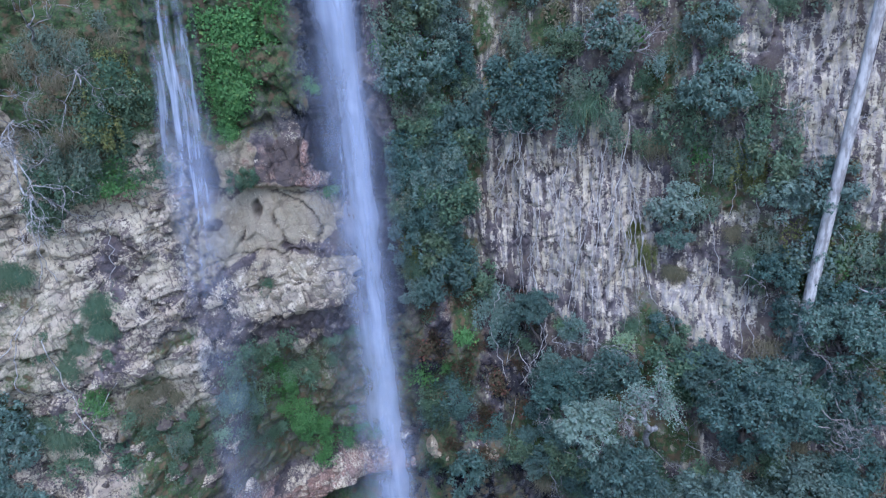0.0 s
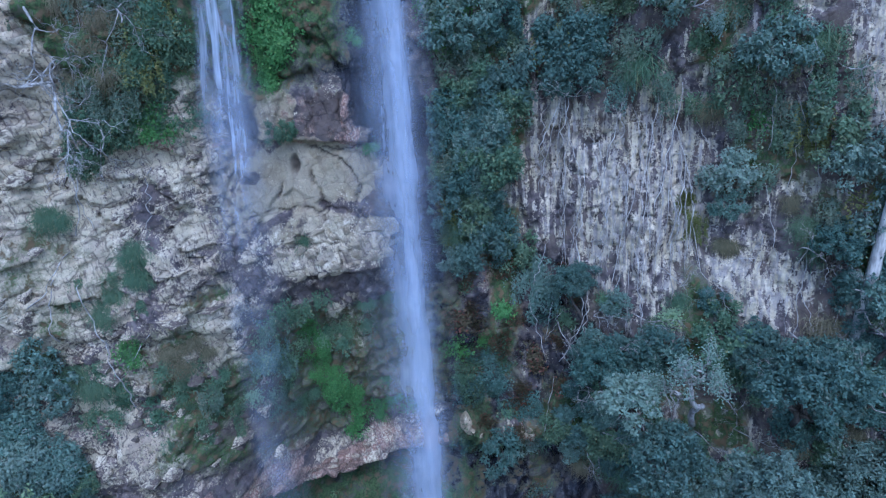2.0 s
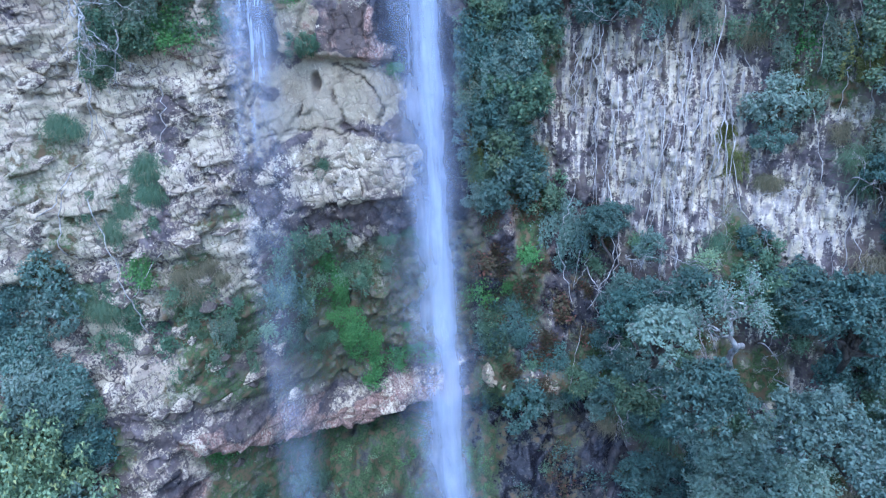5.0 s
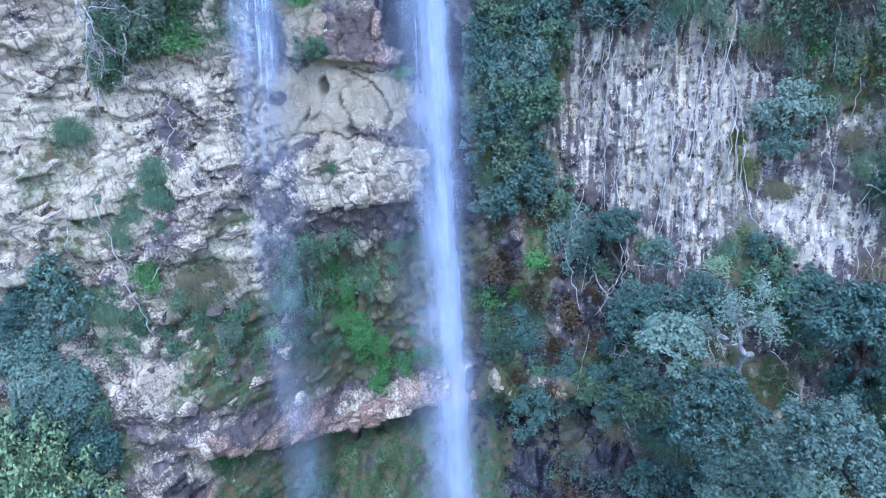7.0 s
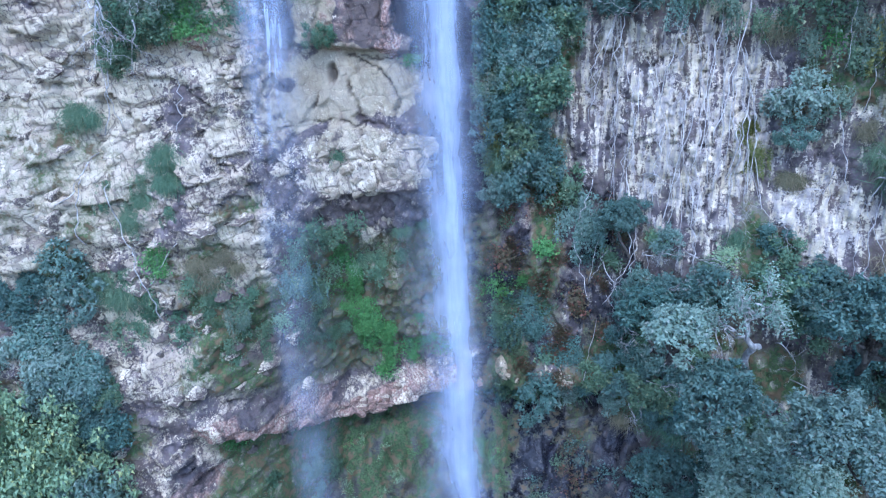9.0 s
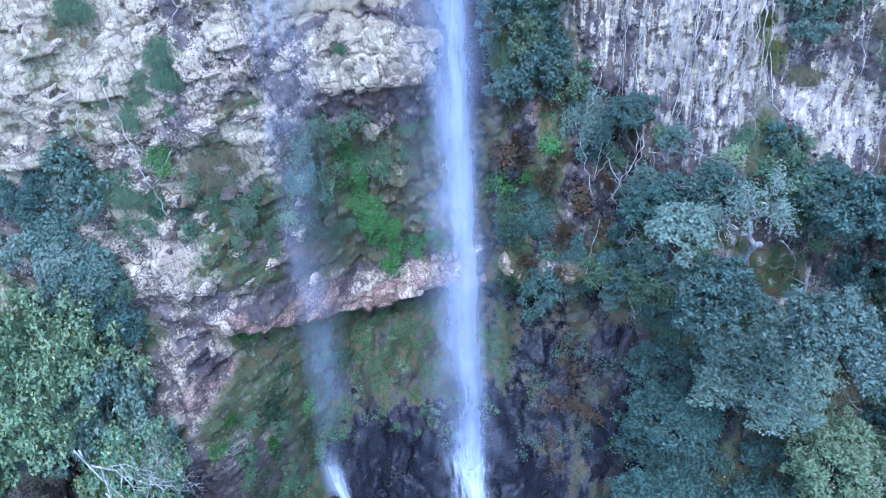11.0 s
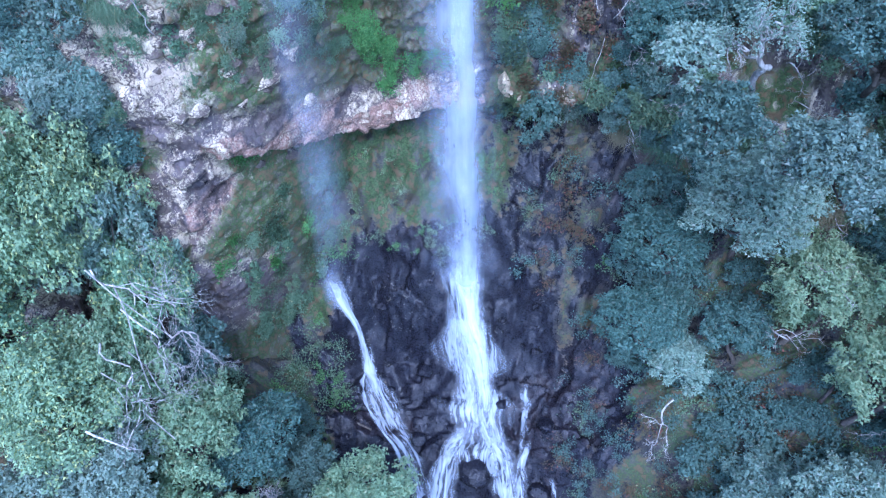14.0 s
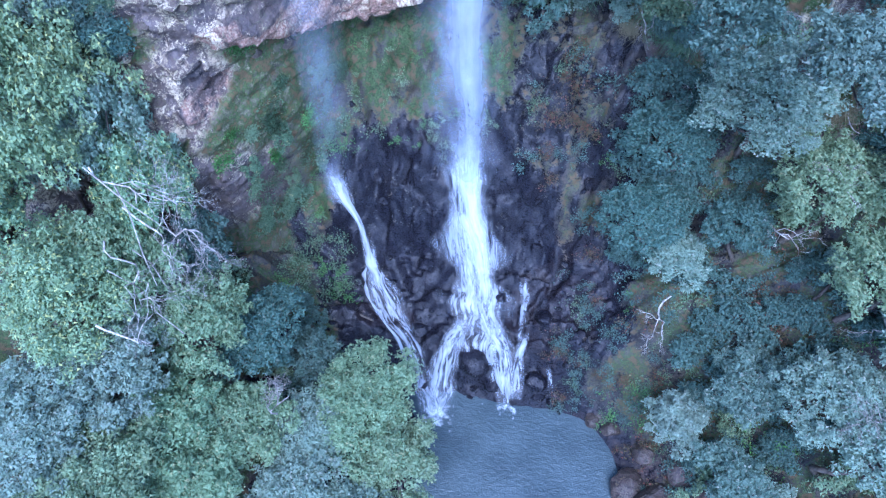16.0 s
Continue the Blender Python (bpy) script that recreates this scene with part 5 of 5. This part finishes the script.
for x, y in scatter(-16.0, -11.5, 25.0, 33.5, 0.95):
    floor_fern(pick(("soft", 3), ("green", 1.0)), x, y, dice.uniform(0.7, 1.1))
for x, y in scatter(-11.5, -2.5, 32.2, 35.4, 0.95):
    if dice.uniform() < 0.7:
        floor_fern(pick(("mid", 3), ("green", 1.5)), x, y, dice.uniform(0.45, 0.75))
for x, y in scatter(-2.2, 5.0, 23.0, 36.0, 0.95):
    if dice.uniform() < 0.05 * (y - 26) + 0.10 * (x - 1):
        floor_fern(pick(("teal", 2.0), ("soft", 1.6), ("green", 0.4), ("rust", 1.5)), x, y, dice.uniform(0.6, 1.1))
for x, y in scatter(-10.8, -5.6, 23.5, 31.0, 1.25):
    if dice.uniform() < 0.08:
        floor_fern(pick(("soft", 2), ("rust", 2)), x, y, dice.uniform(0.35, 0.55))


join_strewn("undergrowth", "dense low shrubs and ferns covering the steep banks")


# ---- trees ----
TREE_LABEL = {"slate": "blue-green leafy tree on the steep bank", "teal": "dark teal-green tree on the steep bank", "grey": "grey-green broad-crowned tree on the bank", "mid": "mid-green leafy tree beside the pool", "yellow": "yellow-green leafy tree under the cliff", "green": "fresh green tree beside the pool"}
SHAPES = {"small": (1.7, 5.0), "middle": (2.4, 7.5), "large": (3.2, 10.0)}


def tree(leaves, shape, x, y, top, size=1.0):
    """A tree whose crown reaches about the height top."""
    r, h = SHAPES[shape]
    ground_z = floor_at(x, y)
    tall = min(1.7, max(0.7, (top - ground_z) / h))
    m = pose(x, y, ground_z - 0.1, 0, 0, dice.uniform(-50, 50)) @ Matrix.Diagonal((size, size, size * tall, 1))
    return plant(("tree", leaves, shape), lambda: make_tree(900 + len(KEPT), leaves, r, h, BARK, (0.3, -0.4)), m, TREE_LABEL[leaves], "tree", "trees in the gorge")


def hill_tree(leaves, shape, x, y, z, size=1.0):
    """A tree rooted in the face of the cliff that leans out from it."""
    m = pose(x, y, z, 14, 0, dice.uniform(-40, 40)) @ Matrix.Diagonal((size, size, size, 1))
    return plant(("tree", leaves, shape), lambda: make_tree(900 + len(KEPT), leaves, *SHAPES[shape], BARK, (0.3, -0.4)), m, TREE_LABEL[leaves], "tree", "trees in the gorge")


tree("yellow", "large", -22.8, 22.6, 25.5)
tree("yellow", "middle", -20.0, 22.6, 21.5)
tree("grey", "middle", -24.2, 23.0, 27.0)
tree("grey", "middle", -21.6, 23.6, 24.0)
tree("yellow", "large", -22.0, 16.6, 18.5)
tree("yellow", "large", -25.6, 19.4, 23.0)
tree("teal", "small", -18.2, 22.4, 16.0)
tree("mid", "middle", -20.0, 19.0, 18.0)
tree("mid", "middle", -17.2, 18.0, 14.0)
tree("teal", "middle", -14.8, 19.6, 11.0)
tree("mid", "middle", -17.6, 13.2, 12.0)
tree("grey", "large", -22.2, 11.2, 13.5)
tree("grey", "middle", -19.5, 14.5, 15.0)
tree("teal", "small", -12.4, 20.2, 8.0)
tree("mid", "large", -8.8, 16.8, 7.6)
tree("mid", "middle", -6.6, 14.2, 7.5)
tree("grey", "middle", -11.6, 15.0, 8.5)
tree("mid", "middle", -14.4, 14.6, 10.0)
tree("mid", "middle", -15.8, 10.6, 10.5)
tree("grey", "middle", -11.2, 11.4, 8.5)
tree("grey", "middle", -8.2, 11.0, 7.5)
tree("mid", "large", -19.0, 8.4, 12.5)
tree("grey", "large", 11.0, 30.0, 20.5)
tree("teal", "middle", 7.2, 30.4, 17.5)
tree("teal", "middle", 6.6, 28.0, 13.5)
tree("grey", "small", 8.0, 26.4, 12.5)
tree("grey", "small", 9.4, 19.6, 6.2)
tree("mid", "middle", 17.2, 23.4, 17.0)
tree("grey", "middle", 15.6, 19.2, 12.0)
tree("grey", "middle", 17.4, 16.2, 12.0)
tree("mid", "middle", 14.6, 27.6, 19.0)
tree("slate", "large", 17.6, 28.8, 25.0)
tree("mid", "middle", 18.6, 26.0, 22.0)
tree("slate", "middle", 13.0, 20.6, 10.0)
tree("slate", "small", 12.2, 16.2, 6.0)
tree("teal", "small", 11.0, 27.2, 15.0)
tree("grey", "middle", 19.6, 20.0, 17.0)
for leaves, x, z, size in (("teal", 11.8, 27.0, 0.8), ("slate", 15.4, 26.4, 0.95), ("slate", 17.2, 30.0, 0.9), ("teal", 5.4, 25.0, 0.8), ("teal", 14.6, 33.0, 0.7), ("teal", 4.0, 30.2, 0.6)):
    hill_tree(leaves, "small", x, face_at(x, z) - 0.1, z, size)


def leaning_tree(seed, leaves, root_x, root_z, crown, r, label):
    """A tree rooted in the wall whose trunk reaches far out to its crown."""
    y = face_at(root_x, root_z) + 0.2
    ob = make_tree(seed, leaves, r, crown[2] - root_z + 0.4 * r, BARK, (crown[0] - root_x, crown[1] - y))
    ob.matrix_basis = pose(root_x, y, root_z)
    return tagged(ob, label, "tree", "trees in the gorge")


leaning_tree(951, "grey", 6.4, 24.6, (5.4, 27.0, 30.2), 1.0, "small grey-green tree leaning out of the cliff")
leaning_tree(952, "teal", 8.4, 22.4, (7.2, 26.4, 27.4), 1.7, "dark green tree leaning far out of the cliff")
leaning_tree(953, "teal", 14.0, 25.0, (12.4, 25.8, 31.4), 1.9, "dark green tree leaning far out of the cliff")
leaning_tree(954, "slate", 12.6, 21.0, (10.8, 23.6, 27.6), 1.9, "blue-green tree leaning far out of the cliff")


# ---- bare wood ----
def bare(seed, m, length, way, label, depth=4, radius=0.06, material=None, forks=3, spread=0.6):
    ob = make_dead(seed, length, way, depth, radius, material, forks, spread)
    ob.matrix_basis = m
    return tagged(ob, label, "branch")


def from_wall(x, z):
    return pose(x, face_at(x, z) + 0.1, z)


bare(11, from_wall(-18.9, 44.9), 3.2, (0.75, -0.55, -0.22), "pale dead tree branch leaning out of the cliff", 5, 0.085, PALE_BARK, 3, 0.5)
bare(31, from_wall(-14.6, 47.6), 1.8, (0.3, -0.6, -0.2), "bare grey twigs among the cliff shrubs", 4, 0.04)
bare(32, from_wall(-17.6, 47.9), 2.4, (0.3, -0.5, -0.6), "bare grey branch hanging from the cliff top", 5, 0.05)
bare(33, from_wall(-16.4, 43.6), 1.8, (0.2, -0.6, -0.7), "bare grey twigs over pale rock", 4, 0.04)
bare(12, from_wall(-17.3, 46.6), 2.2, (0.15, -0.5, -0.8), "bare grey branch hanging from the cliff top", 4, 0.06)
bare(13, from_wall(-16.0, 48.6), 2.0, (0.4, -0.6, 0.3), "bare grey twigs among the cliff shrubs", 4, 0.05)
bare(14, from_wall(6.4, 47.0), 2.0, (0.5, -0.6, 0.1), "tangle of pale bare twigs on the cliff", 4, 0.05)
bare(15, from_wall(8.3, 46.0), 1.8, (0.4, -0.6, 0.3), "tangle of pale bare twigs on the cliff", 4, 0.05)
crooked = new("tree")
crook_rng = np.random.default_rng(77)
crook_limbs = [wander((0.4, 1.6, -1.6), (0.1, 0.2, 0.3), crook_rng, 0.15, 7, 0.16, 0.13), wander((0.1, 0.2, 0.3), (-0.35, -0.1, 1.7), crook_rng, 0.10, 7, 0.12, 0.09)]
for way in ((-1.0, -0.3, 0.55), (-0.5, -0.5, 0.8), (0.1, -0.4, 1.0), (0.8, -0.3, 0.7), (-0.9, 0.2, 0.3)):
    sprout((-0.35, -0.1, 1.6) if way[0] > -0.8 else (-0.1, 0.1, 0.9), way, 1.15, 0.07, 4, crook_rng, crook_limbs, 0.55, 0.12, 3)
part("trunk", tubes_mesh("trunk", crook_limbs[:2], PALE_BARK, 8), crooked)
tagged(part("twig_spray", tubes_mesh("twig_spray", crook_limbs[2:], PALE_BARK, 3), crooked), kind="stuff")
crook_tips = np.array([line[0][-1] for line in crook_limbs[40:]])
crook_at = np.repeat(crook_tips, 6, axis=0) + crook_rng.normal(size=(6 * len(crook_tips), 3)) * 0.16
crook_face = np.array([0, -0.3, 1.0]) + crook_rng.normal(size=crook_at.shape) * 0.6
part("crown", leaf_mesh("crown", crook_at, crook_face, crook_rng.uniform(0.06, 0.13, len(crook_at)), LEAVES["grey"], crook_rng, 1.5, 0.3, 0.42, 1.0), crooked)
crooked.matrix_basis = pose(8.7, 28.2, 28.6)
tagged(crooked, "grey flat-topped tree with a pale crooked trunk", "tree", "trees in the gorge")
bare(17, from_wall(5.6, 26.8), 1.8, (0.3, -0.7, -0.4), "bare grey branch drooping from the bank", 3, 0.05)
bare(18, from_wall(13.8, 31.2), 2.2, (0.4, -0.6, -0.3), "bare grey branch drooping from the cliff", 4, 0.05)
bare(19, from_wall(13.2, 36.0), 1.8, (-0.5, -0.6, -0.4), "bare twigs hanging over pale rock", 4, 0.04)
bare(20, pose(13.0, 27.2, 18.9), 1.6, (0.8, -0.6, 0.1), "bleached bare branch beside a tree crown", 4, 0.06, PALE_BARK)
bare(21, pose(12.2, 26.6, 15.2), 1.7, (0.5, -0.7, 0.1), "bleached bare branch on the bank", 4, 0.05, PALE_BARK)
bare(22, pose(8.2, 24.0, 11.0), 1.7, (-0.4, -0.85, -0.1), "bleached branch tips at the end of a tree", 4, 0.06, PALE_BARK)
bare(23, pose(-17.89, 18.14, 24.29), 2.4, (0.8, -0.35, -0.35), "tangle of bare grey branches over the trees", 5, 0.045, PALE_BARK, 3, 0.5)
bare(24, pose(-16.78, 17.45, 22.8), 2.4, (0.8, -0.5, -0.3), "bare grey branches fallen across the trees", 5, 0.045, PALE_BARK, 3, 0.5)
bare(41, pose(-16.62, 18.42, 23.48), 2.2, (0.8, -0.2, -0.3), "tangle of dry brown twigs over the trees", 5, 0.045, TWIG, 3, 0.5)
bare(42, pose(-15.43, 17.67, 22.0), 2.0, (0.8, -0.3, -0.2), "tangle of dry brown twigs over the trees", 5, 0.045, TWIG, 3, 0.5)
bare(43, pose(-17.25, 16.12, 22.16), 2.2, (0.7, -0.6, -0.3), "bare grey branches fallen across the trees", 5, 0.045, PALE_BARK, 3, 0.5)
bare(44, pose(-14.49, 17.66, 21.39), 1.6, (0.5, -0.5, 0.1), "tangle of dry brown twigs over the trees", 5, 0.045, TWIG, 3, 0.5)
bare(25, pose(-18.8, 14.6, 17.8), 2.4, (0.95, -0.3, 0.1), "crooked pale dead branch over the trees", 3, 0.06, PALE_BARK, 2, 0.6)
bare(26, pose(-12.4, 14.8, 9.6), 1.6, (0.3, 0.2, 0.5), "dry brown twig tangle in a tree crown", 4, 0.05, None, 4, 0.9)
bare(27, pose(-21.0, 24.0, 17.5), 2.2, (0.6, -0.6, 0.4), "bare grey twigs in a yellow-green tree", 4, 0.05)
bare(28, pose(18.0, 22.0, 14.4), 2.0, (-0.4, -0.7, 0.4), "bare grey twigs beside a tree crown", 4, 0.05)
bare(29, pose(17.5, 17.5, 11.6), 1.8, (-0.3, -0.4, 0.7), "bare grey twigs in a grey-green tree", 4, 0.05, None, 4, 0.7)


for k in range(56):
    x, z = float(dice.uniform(2.5, 19)), float(dice.uniform(20, 50) if k % 2 else dice.uniform(20, 34))
    m = from_wall(x, z) @ Matrix.Translation((0, -0.5, 0)) @ pose(0, 0, 0, dice.uniform(-25, 25), dice.uniform(-60, 60), dice.uniform(-30, 30)) @ Matrix.Diagonal((1.0, 1.0, 1.0, 1))
    plant(("twigs", k % 4), lambda: make_dead(60 + k, 1.5, (0.4, -0.8, -0.2), 4, 0.035, None, 3, 0.7), m, "tangle of thin bare grey twigs on the cliff", "branch", "bare twigs on the cliff")


def build_log(name, a, b, r, label):
    rng = np.random.default_rng(int(abs(a[0] * 10)))
    me = tubes_mesh("log", [wander(a, b, rng, 0.08, 8, r, r * 0.6)], BARK if r > 0.1 else TWIG, 8)
    return tagged(new(name, me), label, "log")


def lay(x, y, up=0.15):
    return (x, y, floor_at(x, y) + up)


build_log("fallen_log", lay(11.4, 20.4), lay(16.2, 24.6, 0.5), 0.16, "mossy fallen log lying across the bank")
build_log("fallen_log", lay(-12.2, 24.9), lay(-9.6, 24.2), 0.11, "dark fallen log below the wet rock")

build_log("fallen_branch", (-17.05, 15.23, 21.41), (-14.16, 14.08, 18.92), 0.03, "straight pale dead branch lying over the trees")
build_log("fallen_branch", (-16.31, 16.24, 21.56), (-14.45, 15.18, 19.7), 0.03, "straight pale dead branch lying over the trees")
build_log("fallen_branch", (-18.06, 18.05, 24.36), (-15.07, 17.34, 21.52), 0.03, "straight pale dead branch lying over the trees")
build_log("fallen_branch", (-17.15, 18.08, 23.61), (-15.35, 15.38, 20.37), 0.03, "straight pale dead branch lying over the trees")

# the tall slim tree in front of the right-hand wall
slim = new("tree")
slim_rng = np.random.default_rng(5)
foot, head = (16.2, face_at(16.2, 31.4) - 0.2, 31.2), (17.7, 28.7, 54.0)
part("trunk", tubes_mesh("trunk", [wander(foot, head, slim_rng, 0.07, 10, 0.30, 0.20)], PALE_BARK, 10), slim)
slim_at, slim_face = cloud((17.7, 28.7, 54.6), 1.9, 2600, slim_rng, 0.5, (0, 0, 0.6))
part("crown", leaf_mesh("crown", slim_at, slim_face, slim_rng.uniform(0.14, 0.26, 2600), LEAVES["teal"], slim_rng, 1.2, 0.3), slim)
tagged(slim, "tall slim tree with a pale straight trunk", "tree")


# ---- hanging vines ----
def vine(x, z, fall, seed):
    rng = np.random.default_rng(seed)
    y = face_at(x, z) - 0.1
    pts = []
    sway = rng.normal() * 0.8
    for k in range(12):
        t = k / 11
        px, pz = x + sway * t + rng.normal() * 0.07, z - fall * t
        pts.append((px, min(y + 0.05, face_at(px, pz)) - 0.12 - 0.3 * math.sin(math.pi * t), pz))
    pts[0] = (x, y + 0.3, z)
    r = rng.uniform(0.011, 0.026)
    me = tubes_mesh("vine", [(pts, [r] * len(pts))], PALE_BARK if seed % 2 else TWIG, 4)
    return tagged(new("vine", me), "thin pale vine hanging down the rock", "vine", "hanging vines")


for k in range(48):
    vine(float(dice.uniform(2.4, 9.5)), float(dice.uniform(34, 43.5)), float(dice.uniform(3, 8)), 1000 + k)
for k in range(22):
    vine(float(dice.uniform(11, 18)), float(dice.uniform(34, 48)), float(dice.uniform(2, 5)), 1100 + k)
for k in range(16):
    vine(float(dice.uniform(0.5, 8.5)), float(dice.uniform(25, 33)), float(dice.uniform(2, 5)), 1200 + k)
for k in range(8):
    vine(float(dice.uniform(-20, -13.5)), float(dice.uniform(30, 43)), float(dice.uniform(2, 4)), 1300 + k)


# ---- boulders ----
def boulder(x, y, r, seed, wet_shade, red, moss, label, squash=0.7):
    bm = bmesh.new()
    bmesh.ops.create_icosphere(bm, subdivisions=3, radius=1.0)
    rng = np.random.default_rng(seed)
    for cut in range(9):
        w = Vector(rng.normal(size=3)).normalized()
        d = rng.uniform(0.62, 0.85)
        for v in bm.verts:
            over = v.co.dot(w) - d
            if over > 0:
                v.co -= w * over * 0.9
    for v in bm.verts:
        v.co += v.co.normalized() * 0.05 * noise.noise(v.co * 3 + Vector((seed, 0, 0)))
        v.co = Vector((v.co.x * r * rng.uniform(0.995, 1.005), v.co.y * r * 0.9, v.co.z * r * squash))
    me = bpy.data.meshes.new("boulder")
    bm.to_mesh(me)
    bm.free()
    for key, value in (("wet_shade", wet_shade), ("red", red), ("moss", moss), ("lichen", -1.0), ("tan", 0.0)):
        layer = me.attributes.new(key, "FLOAT", "POINT")
        layer.data.foreach_set("value", np.full(len(me.vertices), value, dtype=np.float32))
    me.materials.append(ROCK)
    ob = new("boulder", me)
    ob.matrix_basis = pose(x, y, max(floor_at(x, y), -0.2) + r * 0.12, 0, 0, float(rng.uniform(0, 360)))
    return tagged(ob, label, "boulder", "boulders in the gorge")


for x, y, r in ((-2.8, 23.0, 1.35), (-1.4, 22.2, 0.7), (1.5, 22.4, 0.8), (-5.8, 22.0, 0.7), (-6.6, 24.4, 0.6), (2.8, 21.6, 0.55), (-1.3, 26.6, 0.6), (-11.2, 27.0, 0.7), (-9.6, 30.2, 0.6), (-6.6, 28.0, 0.65), (1.6, 25.4, 0.7)):
    boulder(x, y, r, int(abs(x) * 10 + y), 0.95, 0.0, 0.1, "dark wet boulder in the cascade")
for x, y, r in ((7.6, 16.6, 1.3), (9.2, 15.4, 1.5), (8.6, 18.6, 0.8), (6.6, 20.2, 0.7), (10.6, 17.2, 1.0), (5.4, 20.8, 0.6), (11.8, 15.2, 1.2)):
    boulder(x, y, r, int(abs(x) * 10 + y), 0.55, 0.5, 0.3, "reddish-brown boulder on the pool bank")


# ---- loose blocks in the cliff, as its pieces ----
def block_mesh(seed, kinds):
    """An angular broken block about one metre across."""
    bm = bmesh.new()
    bmesh.ops.create_icosphere(bm, subdivisions=2, radius=0.72)
    rng = np.random.default_rng(seed)
    for cut in range(11):
        w = Vector(rng.normal(size=3)).normalized()
        d = rng.uniform(0.33, 0.52)
        for v in bm.verts:
            over = v.co.dot(w) - d
            if over > 0:
                v.co -= w * over
    bmesh.ops.remove_doubles(bm, verts=bm.verts, dist=0.02)
    me = bpy.data.meshes.new("rock_block")
    bm.to_mesh(me)
    bm.free()
    for key in ("lichen", "tan", "red", "moss", "wet_shade"):
        layer = me.attributes.new(key, "FLOAT", "POINT")
        layer.data.foreach_set("value", np.full(len(me.vertices), kinds.get(key, 0.0), dtype=np.float32))
    me.materials.append(ROCK)
    return me


BLOCKS = {
    "pale": [block_mesh(40 + k, {"lichen": 0.85}) for k in range(5)],
    "tan": [block_mesh(50 + k, {"tan": 0.8, "lichen": 0.35}) for k in range(4)],
    "red": [block_mesh(60 + k, {"red": 0.75, "lichen": 0.2 * k}) for k in range(4)],
    "dark": [block_mesh(70 + k, {"lichen": 0.25, "moss": 0.2}) for k in range(3)],
}


def block(kind, x, z, size, sink=0.25):
    me = BLOCKS[kind][int(dice.integers(len(BLOCKS[kind])))]
    ob = new("rock_block", me)
    ob.parent = cliff
    wide = size * dice.uniform(0.8, 1.5)
    ob.matrix_basis = pose(x, face_at(x, z) + sink * size, z, dice.uniform(-15, 15), dice.uniform(-12, 12), wall_turn(x, z) + dice.uniform(-20, 20)) @ Matrix.Diagonal((wide, size, size * dice.uniform(0.55, 1.1), 1))
    return ob


for k in range(90):
    block("pale", dice.uniform(-22.5, -12.2), dice.uniform(23, 43), dice.uniform(0.35, 1.0))
for k in range(26):
    block("dark", dice.uniform(-20, -12.5), dice.uniform(21, 33), dice.uniform(0.3, 0.8))
for k in range(34):
    block("tan", dice.uniform(-10.6, -5.4), dice.uniform(34.9, 37.2), dice.uniform(0.35, 0.8), 0.35)
for k in range(30):
    x = dice.uniform(-11.5, -3.6)
    block("red", x, float(ledge_height(x)) + dice.uniform(0.1, 1.3), dice.uniform(0.25, 0.75), 0.2)
for x, z, size in ((-17.4, 29.6, 1.3), (-21.0, 29.0, 1.5), (-20.2, 28.9, 1.2), (-16.8, 31.0, 0.9)):
    block("pale", x, z, size, 0.3)


for x, z, size in ((-2.3, 23.2, 1.1), (-1.5, 23.1, 0.9), (-0.9, 22.9, 0.6), (0.8, 23.0, 0.8), (1.3, 22.9, 0.5)):
    block("tan", x, z, size, 0.42)


# ---- broken rock in the gully, as pieces of the ground ----
WET_BLOCKS = [block_mesh(80 + k, {"wet_shade": 0.9, "lichen": -1.0, "red": 0.25 * (k % 2), "moss": 0.15 * (k % 3)}) for k in range(6)]
for k in range(110):
    x, y = dice.uniform(-13.5, 4.0), dice.uniform(21.2, 33.5)
    ob = new("rock_block", WET_BLOCKS[k % 6])
    ob.parent = ground
    size = dice.uniform(0.25, 0.75)
    ob.matrix_basis = pose(x, y, floor_at(x, y) - 0.22 * size, dice.uniform(-30, 30), dice.uniform(-20, 20), dice.uniform(0, 360)) @ Matrix.Diagonal((size * dice.uniform(0.8, 1.6), size, size * dice.uniform(0.5, 0.9), 1))
